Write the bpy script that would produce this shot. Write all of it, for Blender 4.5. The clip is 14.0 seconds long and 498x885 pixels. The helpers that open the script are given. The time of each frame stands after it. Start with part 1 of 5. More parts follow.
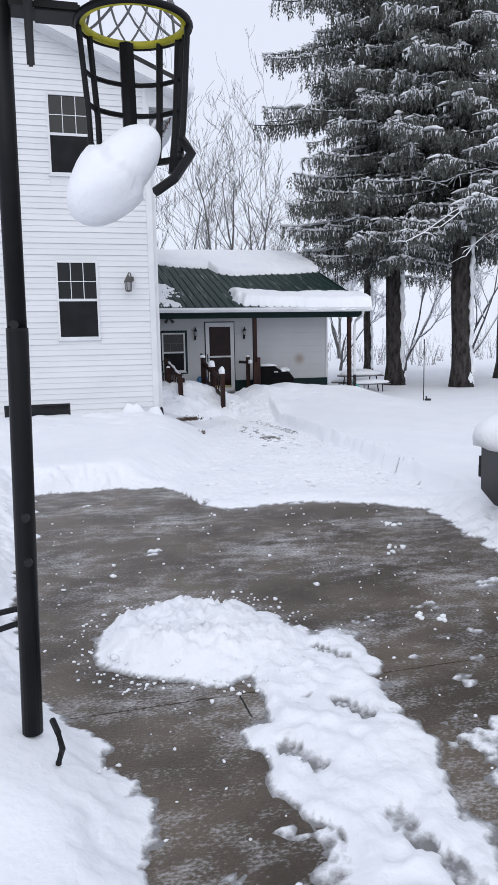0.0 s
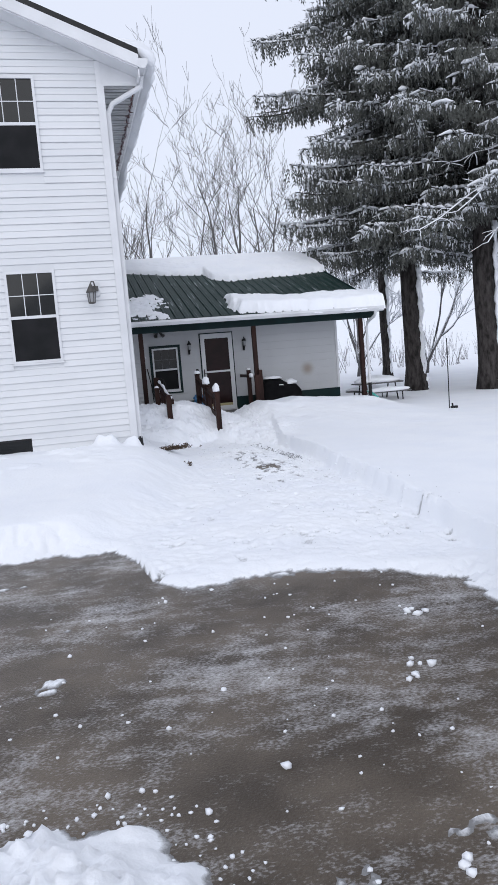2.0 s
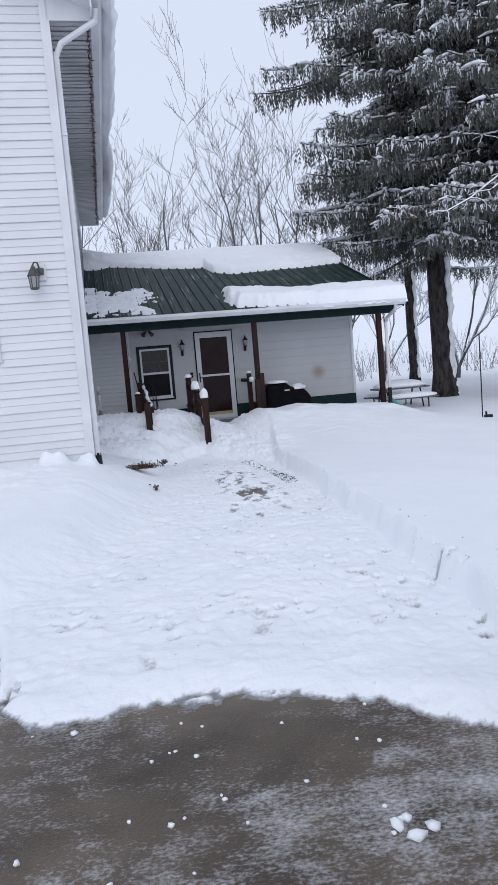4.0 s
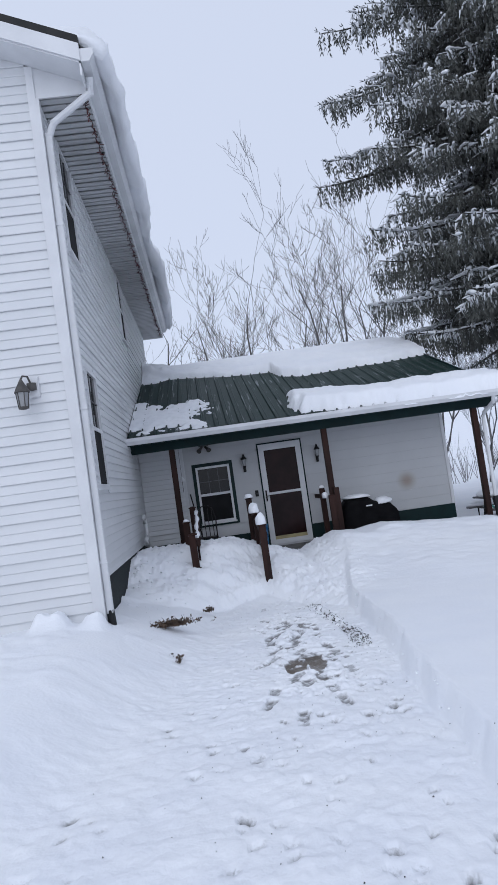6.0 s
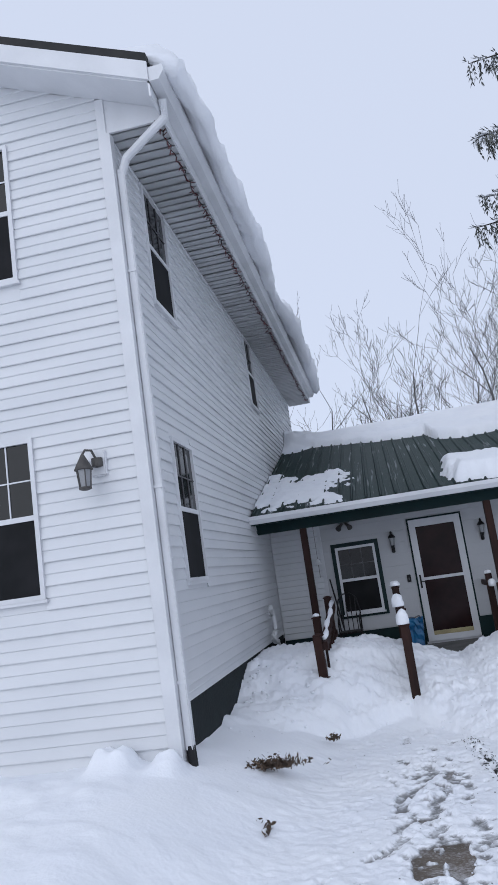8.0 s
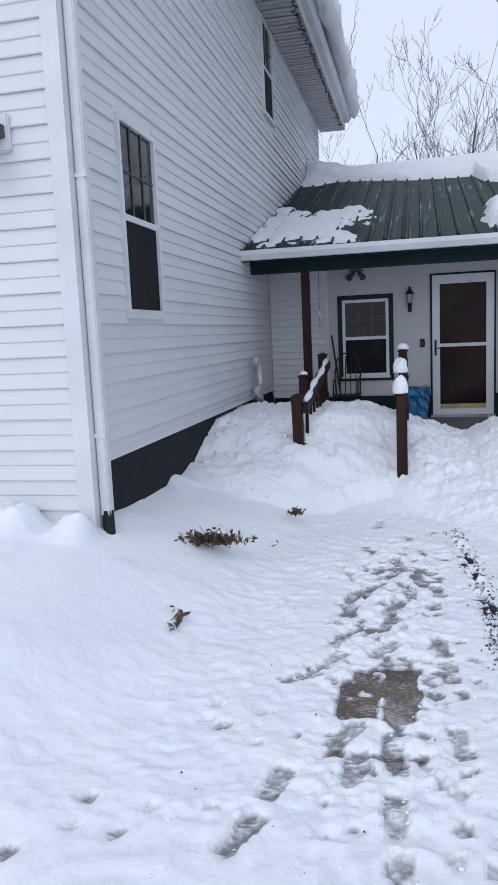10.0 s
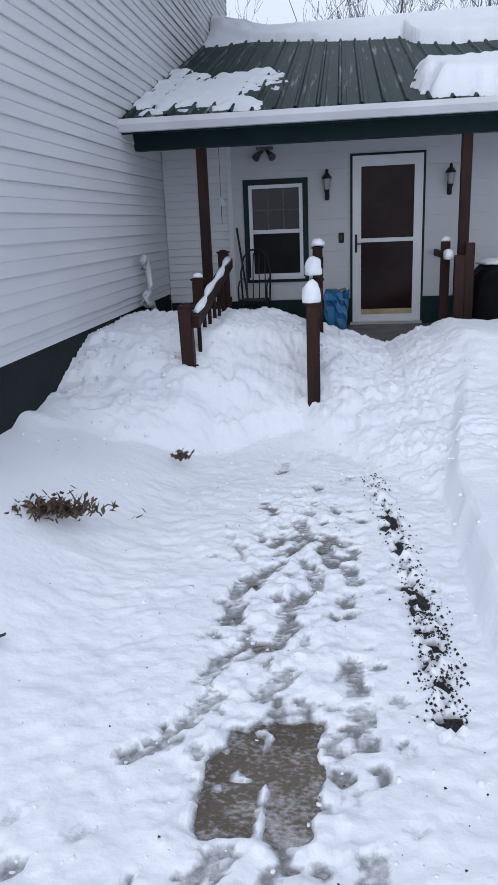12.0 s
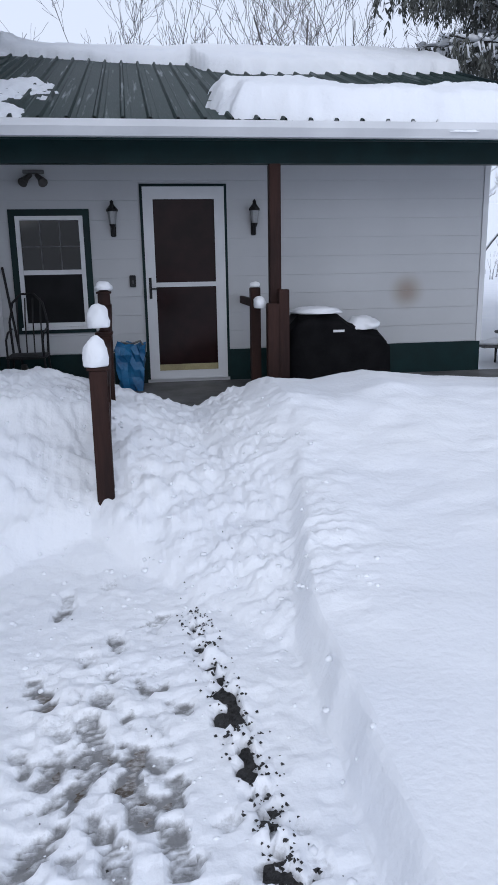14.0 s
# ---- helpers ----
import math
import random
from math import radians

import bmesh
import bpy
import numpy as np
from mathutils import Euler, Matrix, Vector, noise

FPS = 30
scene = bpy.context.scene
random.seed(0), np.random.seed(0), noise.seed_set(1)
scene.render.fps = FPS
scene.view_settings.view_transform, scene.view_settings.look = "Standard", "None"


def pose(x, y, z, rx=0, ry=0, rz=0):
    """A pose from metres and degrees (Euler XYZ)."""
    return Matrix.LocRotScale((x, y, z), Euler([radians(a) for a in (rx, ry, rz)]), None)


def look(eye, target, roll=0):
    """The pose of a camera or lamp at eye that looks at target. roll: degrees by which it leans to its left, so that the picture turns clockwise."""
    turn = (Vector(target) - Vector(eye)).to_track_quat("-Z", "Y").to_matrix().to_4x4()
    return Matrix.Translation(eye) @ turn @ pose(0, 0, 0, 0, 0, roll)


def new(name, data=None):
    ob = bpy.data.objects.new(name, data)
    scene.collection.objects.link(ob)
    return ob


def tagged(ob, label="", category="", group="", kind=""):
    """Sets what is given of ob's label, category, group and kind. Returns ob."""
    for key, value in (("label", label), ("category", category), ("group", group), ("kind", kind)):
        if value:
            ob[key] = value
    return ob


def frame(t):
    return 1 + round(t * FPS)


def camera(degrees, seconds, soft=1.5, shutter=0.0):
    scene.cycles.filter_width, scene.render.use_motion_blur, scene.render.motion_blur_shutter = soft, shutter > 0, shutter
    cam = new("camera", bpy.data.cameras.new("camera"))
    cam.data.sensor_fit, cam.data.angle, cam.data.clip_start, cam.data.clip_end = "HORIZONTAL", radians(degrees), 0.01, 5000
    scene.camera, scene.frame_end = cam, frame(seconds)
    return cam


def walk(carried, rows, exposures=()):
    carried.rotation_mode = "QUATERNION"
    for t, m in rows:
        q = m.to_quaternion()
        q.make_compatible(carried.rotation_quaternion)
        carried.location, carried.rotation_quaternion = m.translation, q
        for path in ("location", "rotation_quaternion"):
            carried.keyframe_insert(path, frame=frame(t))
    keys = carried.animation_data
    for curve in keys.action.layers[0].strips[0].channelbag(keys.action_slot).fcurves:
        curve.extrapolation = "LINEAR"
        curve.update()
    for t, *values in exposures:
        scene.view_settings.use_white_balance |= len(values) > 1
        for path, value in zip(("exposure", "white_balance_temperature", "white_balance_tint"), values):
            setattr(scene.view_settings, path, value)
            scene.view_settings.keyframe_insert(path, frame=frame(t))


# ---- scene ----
cam = camera(37.6, 14.0, soft=1.5)
METRES, EYE, TILT, LEAN, TURN = 14.9, 1.62, 0.0, 0.0, -15.5
PATH = [
    (0, (0.179, -0.055, 1.912), (0.697, 1.859, 1.65), -1.2),
    (0.5, (0.368, 0.441, 1.947), (0.832, 2.37, 1.693), -2.0),
    (1, (0.697, 0.966, 1.975), (1.143, 2.902, 1.745), -3.9),
    (1.5, (0.925, 1.558, 2.004), (1.378, 3.494, 1.792), -4.0),
    (2, (1.366, 2.111, 1.938), (1.816, 4.046, 1.705), -4.6),
    (2.2, (1.488, 2.349, 1.94), (1.936, 4.283, 1.697), -4.6),
    (4.3, (2.86, 4.803, 1.748), (3.199, 6.765, 1.555), -5.1),
    (4.5, (2.988, 5.052, 1.792), (3.304, 7.019, 1.612), -5.4),
    (5, (3.186, 5.679, 1.785), (3.444, 7.657, 1.641), -6.1),
    (5.5, (3.552, 6.262, 1.741), (3.741, 8.251, 1.645), -6.8),
    (6, (3.769, 6.882, 1.879), (3.893, 8.875, 1.989), -8.1),
    (6.5, (3.97, 7.4, 1.936), (4.011, 9.385, 2.179), -8.1),
    (7, (4.216, 7.819, 2.031), (4.057, 9.794, 2.307), -9.8),
    (7.2, (4.272, 8.043, 2.03), (4.048, 10.007, 2.331), -10.0),
    (9.3, (4.747, 9.916, 2.076), (4.327, 11.834, 2.454), -5.6),
    (9.5, (4.767, 10.128, 2.044), (4.315, 12.068, 2.23), -5.3),
    (10, (4.687, 10.617, 1.882), (4.231, 12.542, 1.592), -2.6),
    (10.5, (4.746, 11.031, 1.852), (4.349, 12.937, 1.394), -1.4),
    (11, (4.74, 11.419, 1.836), (4.433, 13.316, 1.283), -0.7),
    (11.5, (4.668, 11.752, 1.877), (4.418, 13.645, 1.283), -0.7),
    (12, (4.754, 12.108, 1.872), (4.498, 14.007, 1.299), -2.4),
    (12.5, (4.77, 12.483, 1.856), (4.591, 14.396, 1.301), -2.4),
    (13, (4.756, 12.87, 1.876), (4.712, 14.799, 1.346), -1.8),
    (13.5, (4.794, 13.316, 1.831), (4.909, 15.249, 1.329), -1.2),
    (14, (4.755, 13.757, 1.822), (5.041, 15.678, 1.345), -1.0),
]
walk(cam, [(t, look(eye, target, roll)) for t, eye, target, roll in PATH],
     [(0.0, 0.12, 6380, 10), (2.2, 0.14, 6330, 10), (4.5, -0.04, 6060, 10), (6.5, -0.12, 5980, 10), (9.5, 0.02, 6000, 10), (11.0, 0.14, 6000, 10), (14.0, 0.10, 6020, 10)])

# ---- light and sky: a low, even, snowing overcast ----
world = bpy.data.worlds.new("overcast")
scene.world = world
world.use_nodes = True
wn, wl = world.node_tree.nodes, world.node_tree.links
wn.clear()
w_out, w_bg, w_mix, w_sky, w_gain = (wn.new(k) for k in ("ShaderNodeOutputWorld", "ShaderNodeBackground", "ShaderNodeMix", "ShaderNodeTexSky", "ShaderNodeVectorMath"))
w_sky.sky_type, w_sky.sun_disc = "NISHITA", False
w_sky.sun_elevation, w_sky.sun_rotation = radians(40), radians(150)
w_gain.operation = "SCALE"
w_gain.inputs["Scale"].default_value = 0.09
w_mix.data_type = "RGBA"
w_mix.inputs["Factor"].default_value = 0.88
w_mix.inputs["B"].default_value = (0.80, 0.835, 0.945, 1)
wl.new(w_sky.outputs["Color"], w_gain.inputs[0])
wl.new(w_gain.outputs["Vector"], w_mix.inputs["A"])
wl.new(w_mix.outputs["Result"], w_bg.inputs["Color"])
w_bg.inputs["Strength"].default_value = 1.0
wl.new(w_bg.outputs["Background"], w_out.inputs["Surface"])

sun_data = bpy.data.lights.new("sun", "SUN")
sun_data.energy, sun_data.angle, sun_data.color = 0.9, radians(60), (1.0, 0.97, 0.94)
sun = new("sun", sun_data)
sun.matrix_basis = look((-7, -14, 15), (2, 10, 0))


# ---- materials ----
def mat(name, color, rough=0.6, metal=0.0, color2=None, scale=3.0, fine=60.0, bump=0.0, bump_scale=None, spec=0.5, random_amount=0.0, stretch=(1, 1, 1), low=0.35, high=0.65, fine_mix=0.25):
    """A surface with variation at two scales: broad stains towards color2 and fine grain, with relief."""
    m = bpy.data.materials.new(name)
    m.use_nodes = True
    n, l = m.node_tree.nodes, m.node_tree.links
    b = n["Principled BSDF"]
    b.inputs["Roughness"].default_value, b.inputs["Metallic"].default_value = rough, metal
    b.inputs["Specular IOR Level"].default_value = spec
    c2 = color2 or tuple(v * 0.8 for v in color)
    co = n.new("ShaderNodeTexCoord")
    mp = n.new("ShaderNodeMapping")
    mp.inputs["Scale"].default_value = stretch
    l.new(co.outputs["Object"], mp.inputs["Vector"])
    broad, grain = n.new("ShaderNodeTexNoise"), n.new("ShaderNodeTexNoise")
    broad.inputs["Scale"].default_value, broad.inputs["Detail"].default_value = scale, 6
    grain.inputs["Scale"].default_value, grain.inputs["Detail"].default_value = fine, 4
    for t in (broad, grain):
        l.new(mp.outputs["Vector"], t.inputs["Vector"])
    rng = n.new("ShaderNodeMapRange")
    rng.inputs["From Min"].default_value, rng.inputs["From Max"].default_value = low, high
    l.new(broad.outputs["Fac"], rng.inputs["Value"])
    add = n.new("ShaderNodeMath")
    add.operation = "MULTIPLY_ADD"
    add.use_clamp = True
    sub = n.new("ShaderNodeMath")
    sub.operation = "SUBTRACT"
    sub.inputs[1].default_value = 0.5
    l.new(grain.outputs["Fac"], sub.inputs[0])
    l.new(sub.outputs[0], add.inputs[0])
    add.inputs[1].default_value = fine_mix * 4
    l.new(rng.outputs["Result"], add.inputs[2])
    mix = n.new("ShaderNodeMix")
    mix.data_type = "RGBA"
    mix.inputs["A"].default_value, mix.inputs["B"].default_value = (*color, 1), (*c2, 1)
    l.new(add.outputs[0], mix.inputs["Factor"])
    out = mix.outputs["Result"]
    if random_amount:
        info, hsv, ramp = n.new("ShaderNodeObjectInfo"), n.new("ShaderNodeHueSaturation"), n.new("ShaderNodeMapRange")
        ramp.inputs["To Min"].default_value, ramp.inputs["To Max"].default_value = 1 - random_amount, 1 + random_amount
        l.new(info.outputs["Random"], ramp.inputs["Value"])
        l.new(ramp.outputs["Result"], hsv.inputs["Value"])
        l.new(out, hsv.inputs["Color"])
        out = hsv.outputs["Color"]
    l.new(out, b.inputs["Base Color"])
    if bump:
        bp = n.new("ShaderNodeBump")
        bp.inputs["Strength"].default_value = 1.0
        bp.inputs["Distance"].default_value = bump
        src = grain
        if bump_scale:
            src = n.new("ShaderNodeTexNoise")
            src.inputs["Scale"].default_value, src.inputs["Detail"].default_value = bump_scale, 8
            l.new(mp.outputs["Vector"], src.inputs["Vector"])
        l.new(src.outputs["Fac"], bp.inputs["Height"])
        l.new(bp.outputs["Normal"], b.inputs["Normal"])
    return m


SNOW = mat("snow", (0.86, 0.875, 0.90), 0.75, color2=(0.82, 0.84, 0.88), scale=1.2, fine=90, bump=0.007, bump_scale=26, spec=0.3, fine_mix=0.1)
def melting(m, slush):
    """Thin snow turns to grey slush: by the ground's own "melt" value, broken up by noise."""
    n, l = m.node_tree.nodes, m.node_tree.links
    b = n["Principled BSDF"]
    old = b.inputs["Base Color"].links[0].from_socket
    at, t, add, r, mix, co = (n.new(k) for k in ("ShaderNodeAttribute", "ShaderNodeTexNoise", "ShaderNodeMath", "ShaderNodeMapRange", "ShaderNodeMix", "ShaderNodeTexCoord"))
    at.attribute_name = "melt"
    t.inputs["Scale"].default_value, t.inputs["Detail"].default_value, t.inputs["Roughness"].default_value = 30, 6, 0.7
    l.new(co.outputs["Object"], t.inputs["Vector"])
    add.operation = "ADD"
    l.new(at.outputs["Fac"], add.inputs[0])
    l.new(t.outputs["Fac"], add.inputs[1])
    r.inputs["From Min"].default_value, r.inputs["From Max"].default_value = 0.72, 1.30
    l.new(add.outputs[0], r.inputs["Value"])
    mix.data_type = "RGBA"
    mix.inputs["B"].default_value = (*slush, 1)
    l.new(r.outputs["Result"], mix.inputs["Factor"])
    l.new(old, mix.inputs["A"])
    l.new(mix.outputs["Result"], b.inputs["Base Color"])


melting(SNOW, (0.22, 0.22, 0.222))


def slushy(name, amount, wet=0.3):
    """Wet brown-grey concrete with thin grey slush lying on it in ragged patches and streaks."""
    m = mat(name, (0.135, 0.110, 0.085), wet, spec=0.25, color2=(0.055, 0.043, 0.032), scale=1.4, fine=55, bump=0.004, bump_scale=80, fine_mix=0.22)
    n, l = m.node_tree.nodes, m.node_tree.links
    b = n["Principled BSDF"]
    old = b.inputs["Base Color"].links[0].from_socket
    co, mp = n.new("ShaderNodeTexCoord"), n.new("ShaderNodeMapping")
    mp.inputs["Scale"].default_value, mp.inputs["Rotation"].default_value = (1.0, 1.5, 1), (0, 0, 0.3)
    l.new(co.outputs["Object"], mp.inputs["Vector"])
    total = None
    for scale, weight in ((0.7, 0.46), (5.0, 0.36), (42, 0.44)):
        t, g = n.new("ShaderNodeTexNoise"), n.new("ShaderNodeMath")
        t.inputs["Scale"].default_value, t.inputs["Detail"].default_value, t.inputs["Roughness"].default_value = scale, 8, 0.62
        l.new(mp.outputs["Vector"], t.inputs["Vector"])
        g.operation = "MULTIPLY_ADD"
        g.inputs[1].default_value = weight
        l.new(t.outputs["Fac"], g.inputs[0])
        if total:
            l.new(total, g.inputs[2])
        else:
            g.inputs[2].default_value = 0
        total = g.outputs[0]
    top = n.new("ShaderNodeMapRange")
    top.inputs["From Min"].default_value, top.inputs["From Max"].default_value, top.inputs["To Max"].default_value = 0.70 - amount, 0.88 - amount, 0.85
    l.new(total, top.inputs["Value"])
    mix = n.new("ShaderNodeMix")
    mix.data_type = "RGBA"
    mix.inputs["B"].default_value = (0.60, 0.60, 0.61, 1)
    l.new(top.outputs[0], mix.inputs["Factor"])
    l.new(old, mix.inputs["A"])
    l.new(mix.outputs["Result"], b.inputs["Base Color"])
    return m


CONCRETE = slushy("wet_concrete", 0.075, 0.4)
WALK = slushy("slushy_walk", 0.10, 0.45)
DECK = mat("porch_floor_paint", (0.16, 0.16, 0.16), 0.6, color2=(0.08, 0.08, 0.08), scale=3, fine=40)
SNOW_TREE = mat("snow_on_branches", (0.86, 0.875, 0.90), 0.8, color2=(0.74, 0.76, 0.80), scale=4, fine=60, spec=0.2)
GRAVEL = mat("dark_gravel", (0.035, 0.034, 0.033), 0.7, color2=(0.012, 0.012, 0.012), scale=12, fine=90, bump=0.02, bump_scale=60)
SIDING = mat("white_vinyl_siding", (0.66, 0.67, 0.685), 0.42, color2=(0.61, 0.625, 0.645), scale=0.7, fine=25, bump=0.0008, bump_scale=40, random_amount=0.012, fine_mix=0.06, stretch=(1, 1, 3))
TRIM = mat("white_trim", (0.68, 0.69, 0.71), 0.40, color2=(0.58, 0.59, 0.61), scale=1.5, fine=40, fine_mix=0.08)
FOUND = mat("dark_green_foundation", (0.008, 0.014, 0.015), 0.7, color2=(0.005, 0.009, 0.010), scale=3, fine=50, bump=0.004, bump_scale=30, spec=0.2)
GREEN_METAL = mat("dark_green_metal", (0.009, 0.026, 0.022), 0.5, color2=(0.36, 0.39, 0.40), scale=1.0, fine=7, fine_mix=0.08, low=0.60, high=0.80, stretch=(16, 0.8, 1), spec=0.1)
GREEN_PAINT = mat("dark_green_paint", (0.004, 0.022, 0.023), 0.5, color2=(0.003, 0.015, 0.016), scale=4, fine=60, spec=0.2)
BROWN_WOOD = mat("brown_stained_wood", (0.038, 0.016, 0.012), 0.62, color2=(0.016, 0.007, 0.006), scale=5, fine=45, bump=0.003, bump_scale=40, stretch=(1, 1, 0.15), spec=0.2)
GLASS_DARK = mat("window_glass", (0.004, 0.005, 0.006), 0.06, color2=(0.008, 0.009, 0.010), scale=2, fine=8, spec=0.35)
SCREEN = mat("insect_screen", (0.010, 0.011, 0.012), 0.75, color2=(0.017, 0.017, 0.019), scale=3, fine=200, spec=0.15)
BLACK_METAL = mat("black_metal", (0.012, 0.012, 0.013), 0.45, color2=(0.02, 0.02, 0.022), scale=4, fine=60, spec=0.2)
ROOF_BLACK = mat("dark_roof_edge", (0.018, 0.019, 0.02), 0.6, color2=(0.03, 0.03, 0.03), scale=4, fine=50, spec=0.2)
BARK = mat("spruce_bark", (0.065, 0.058, 0.056), 0.9, color2=(0.016, 0.014, 0.013), scale=9, fine=30, bump=0.03, bump_scale=14, stretch=(1, 1, 0.35), spec=0.2)
NEEDLES = mat("spruce_needles", (0.135, 0.140, 0.128), 0.85, color2=(0.075, 0.080, 0.072), scale=1.0, fine=14, spec=0.25)
# far scrub twigs: the haze of distance is put into this lighter colour
TWIG_HAZE = mat("haze_pale_twigs", (0.34, 0.335, 0.345), 0.85, color2=(0.20, 0.195, 0.20), scale=3, fine=20)
TWIG = mat("bare_bark", (0.12, 0.116, 0.118), 0.85, color2=(0.07, 0.067, 0.069), scale=2, fine=20)


# ---- mesh helpers ----
BASE = {}


def thing(name, at, label, category, group="", kind=""):
    ob = new(name)
    ob.empty_display_size = 0.1
    ob.location = at
    BASE[ob.name] = Vector(at)
    return tagged(ob, label, category, group, kind)


def solid(name, verts, faces, material, parent=None, label="", smooth=False):
    """A mesh object from world-space vertices, under a thing or a part."""
    o = BASE[parent.name] if parent else Vector((0, 0, 0))
    me = bpy.data.meshes.new(name)
    me.from_pydata([(v[0] - o.x, v[1] - o.y, v[2] - o.z) for v in verts], [], faces)
    me.materials.append(material)
    if smooth:
        me.polygons.foreach_set("use_smooth", [True] * len(me.polygons))
    me.update()
    ob = new(name, me)
    BASE[ob.name] = o
    if parent:
        ob.parent = parent
    if label:
        tagged(ob, label)
    return ob


class Shape:
    """Collects boxes, tubes and sheets of one part."""

    def __init__(self):
        self.v, self.f = [], []

    def add(self, verts, faces):
        k = len(self.v)
        self.v += [tuple(p) for p in verts]
        self.f += [tuple(i + k for i in f) for f in faces]
        return self

    def box(self, x0, x1, y0, y1, z0, z1, bevel=0.0):
        if bevel <= 0:
            return self.add([(x, y, z) for x in (x0, x1) for y in (y0, y1) for z in (z0, z1)],
                            [(0, 1, 3, 2), (4, 6, 7, 5), (0, 4, 5, 1), (2, 3, 7, 6), (0, 2, 6, 4), (1, 5, 7, 3)])
        bm = bmesh.new()
        bmesh.ops.create_cube(bm, size=1, matrix=Matrix.Translation(((x0 + x1) / 2, (y0 + y1) / 2, (z0 + z1) / 2)) @ Matrix.Diagonal((x1 - x0, y1 - y0, z1 - z0, 1)))
        bmesh.ops.bevel(bm, geom=bm.edges[:], offset=bevel, segments=2, affect="EDGES", clamp_overlap=True)
        return self.take(bm)

    def take(self, bm):
        bm.verts.ensure_lookup_table()
        bm.verts.index_update()
        self.add([v.co[:] for v in bm.verts], [[v.index for v in f.verts] for f in bm.faces])
        bm.free()
        return self

    def tube(self, points, radii, sides=8, caps=True):
        """A tapered tube along points."""
        pts = [Vector(p) for p in points]
        if not hasattr(radii, "__len__"):
            radii = [radii] * len(pts)
        verts, faces = [], []
        up = Vector((0, 0, 1))
        for i, p in enumerate(pts):
            d = (pts[min(i + 1, len(pts) - 1)] - pts[max(i - 1, 0)]).normalized()
            side = d.cross(up if abs(d.z) < 0.95 else Vector((1, 0, 0))).normalized()
            other = side.cross(d)
            for k in range(sides):
                a = 2 * math.pi * k / sides
                verts.append(p + (side * math.cos(a) + other * math.sin(a)) * radii[i])
        for i in range(len(pts) - 1):
            for k in range(sides):
                a, b = i * sides + k, i * sides + (k + 1) % sides
                faces.append((a, b, b + sides, a + sides))
        if caps:
            faces += [tuple(range(sides))[::-1], tuple(range((len(pts) - 1) * sides, len(pts) * sides))]
        return self.add(verts, faces)

    def prism(self, profile, axis, a, b):
        """A closed profile pushed along an axis. profile: pairs of the other two coordinates, in x, y, z order."""
        def put(p, s):
            return {"x": (s, p[0], p[1]), "y": (p[0], s, p[1]), "z": (p[0], p[1], s)}[axis]
        n = len(profile)
        return self.add([put(p, a) for p in profile] + [put(p, b) for p in profile],
                        [tuple(range(n)), tuple(range(2 * n - 1, n - 1, -1))] + [(i, i + n, (i + 1) % n + n, (i + 1) % n) for i in range(n)])

    def lathe(self, cx, cy, rings, sides=12):
        """Rings of (z, radius) round an upright axis."""
        verts = [(cx + r * math.cos(2 * math.pi * k / sides), cy + r * math.sin(2 * math.pi * k / sides), z) for z, r in rings for k in range(sides)]
        n = len(rings)
        faces = [(i * sides + k, i * sides + (k + 1) % sides, (i + 1) * sides + (k + 1) % sides, (i + 1) * sides + k) for i in range(n - 1) for k in range(sides)]
        return self.add(verts, faces + [tuple(range(sides))[::-1], tuple(range((n - 1) * sides, n * sides))])

    def put(self, name, material, parent=None, label="", smooth=False):
        return solid(name, self.v, self.f, material, parent, label, smooth)


def step(a, b, v):
    t = np.clip((v - a) / (b - a), 0, 1)
    return t * t * (3 - 2 * t)


def vnoise(x, y, seed=0):
    """Smooth value noise from -1 to 1."""
    x, y = np.asarray(x, float), np.asarray(y, float)
    xi, yi = np.floor(x).astype(np.int64), np.floor(y).astype(np.int64)
    fx, fy = x - xi, y - yi
    fx, fy = fx * fx * (3 - 2 * fx), fy * fy * (3 - 2 * fy)

    def h(a, b):
        n = (a * 374761393 + b * 668265263 + seed * 144665) & 0x7FFFFFFF
        n = ((n ^ (n >> 13)) * 1274126177) & 0x7FFFFFFF
        n = ((n ^ (n >> 15)) * 2246822519) & 0x7FFFFFFF
        return (n ^ (n >> 14)) % 65536 / 32767.5 - 1
    return (h(xi, yi) * (1 - fx) + h(xi + 1, yi) * fx) * (1 - fy) + (h(xi, yi + 1) * (1 - fx) + h(xi + 1, yi + 1) * fx) * fy


def fbm(x, y, octaves=4, seed=0):
    s, a = 0.0, 0.5
    for o in range(octaves):
        s = s + a * vnoise(x * 2 ** o + 17.3 * o, y * 2 ** o - 9.1 * o, seed + o)
        a *= 0.5
    return s


# ---- ground: one sheet of snow over a concrete drive and walk ----
def curve(v, pairs):
    return np.interp(v, [p[0] for p in pairs], [p[1] for p in pairs])


PRINTS = []  # x, y, turn, length, width, depth
rnd = random.Random(7)
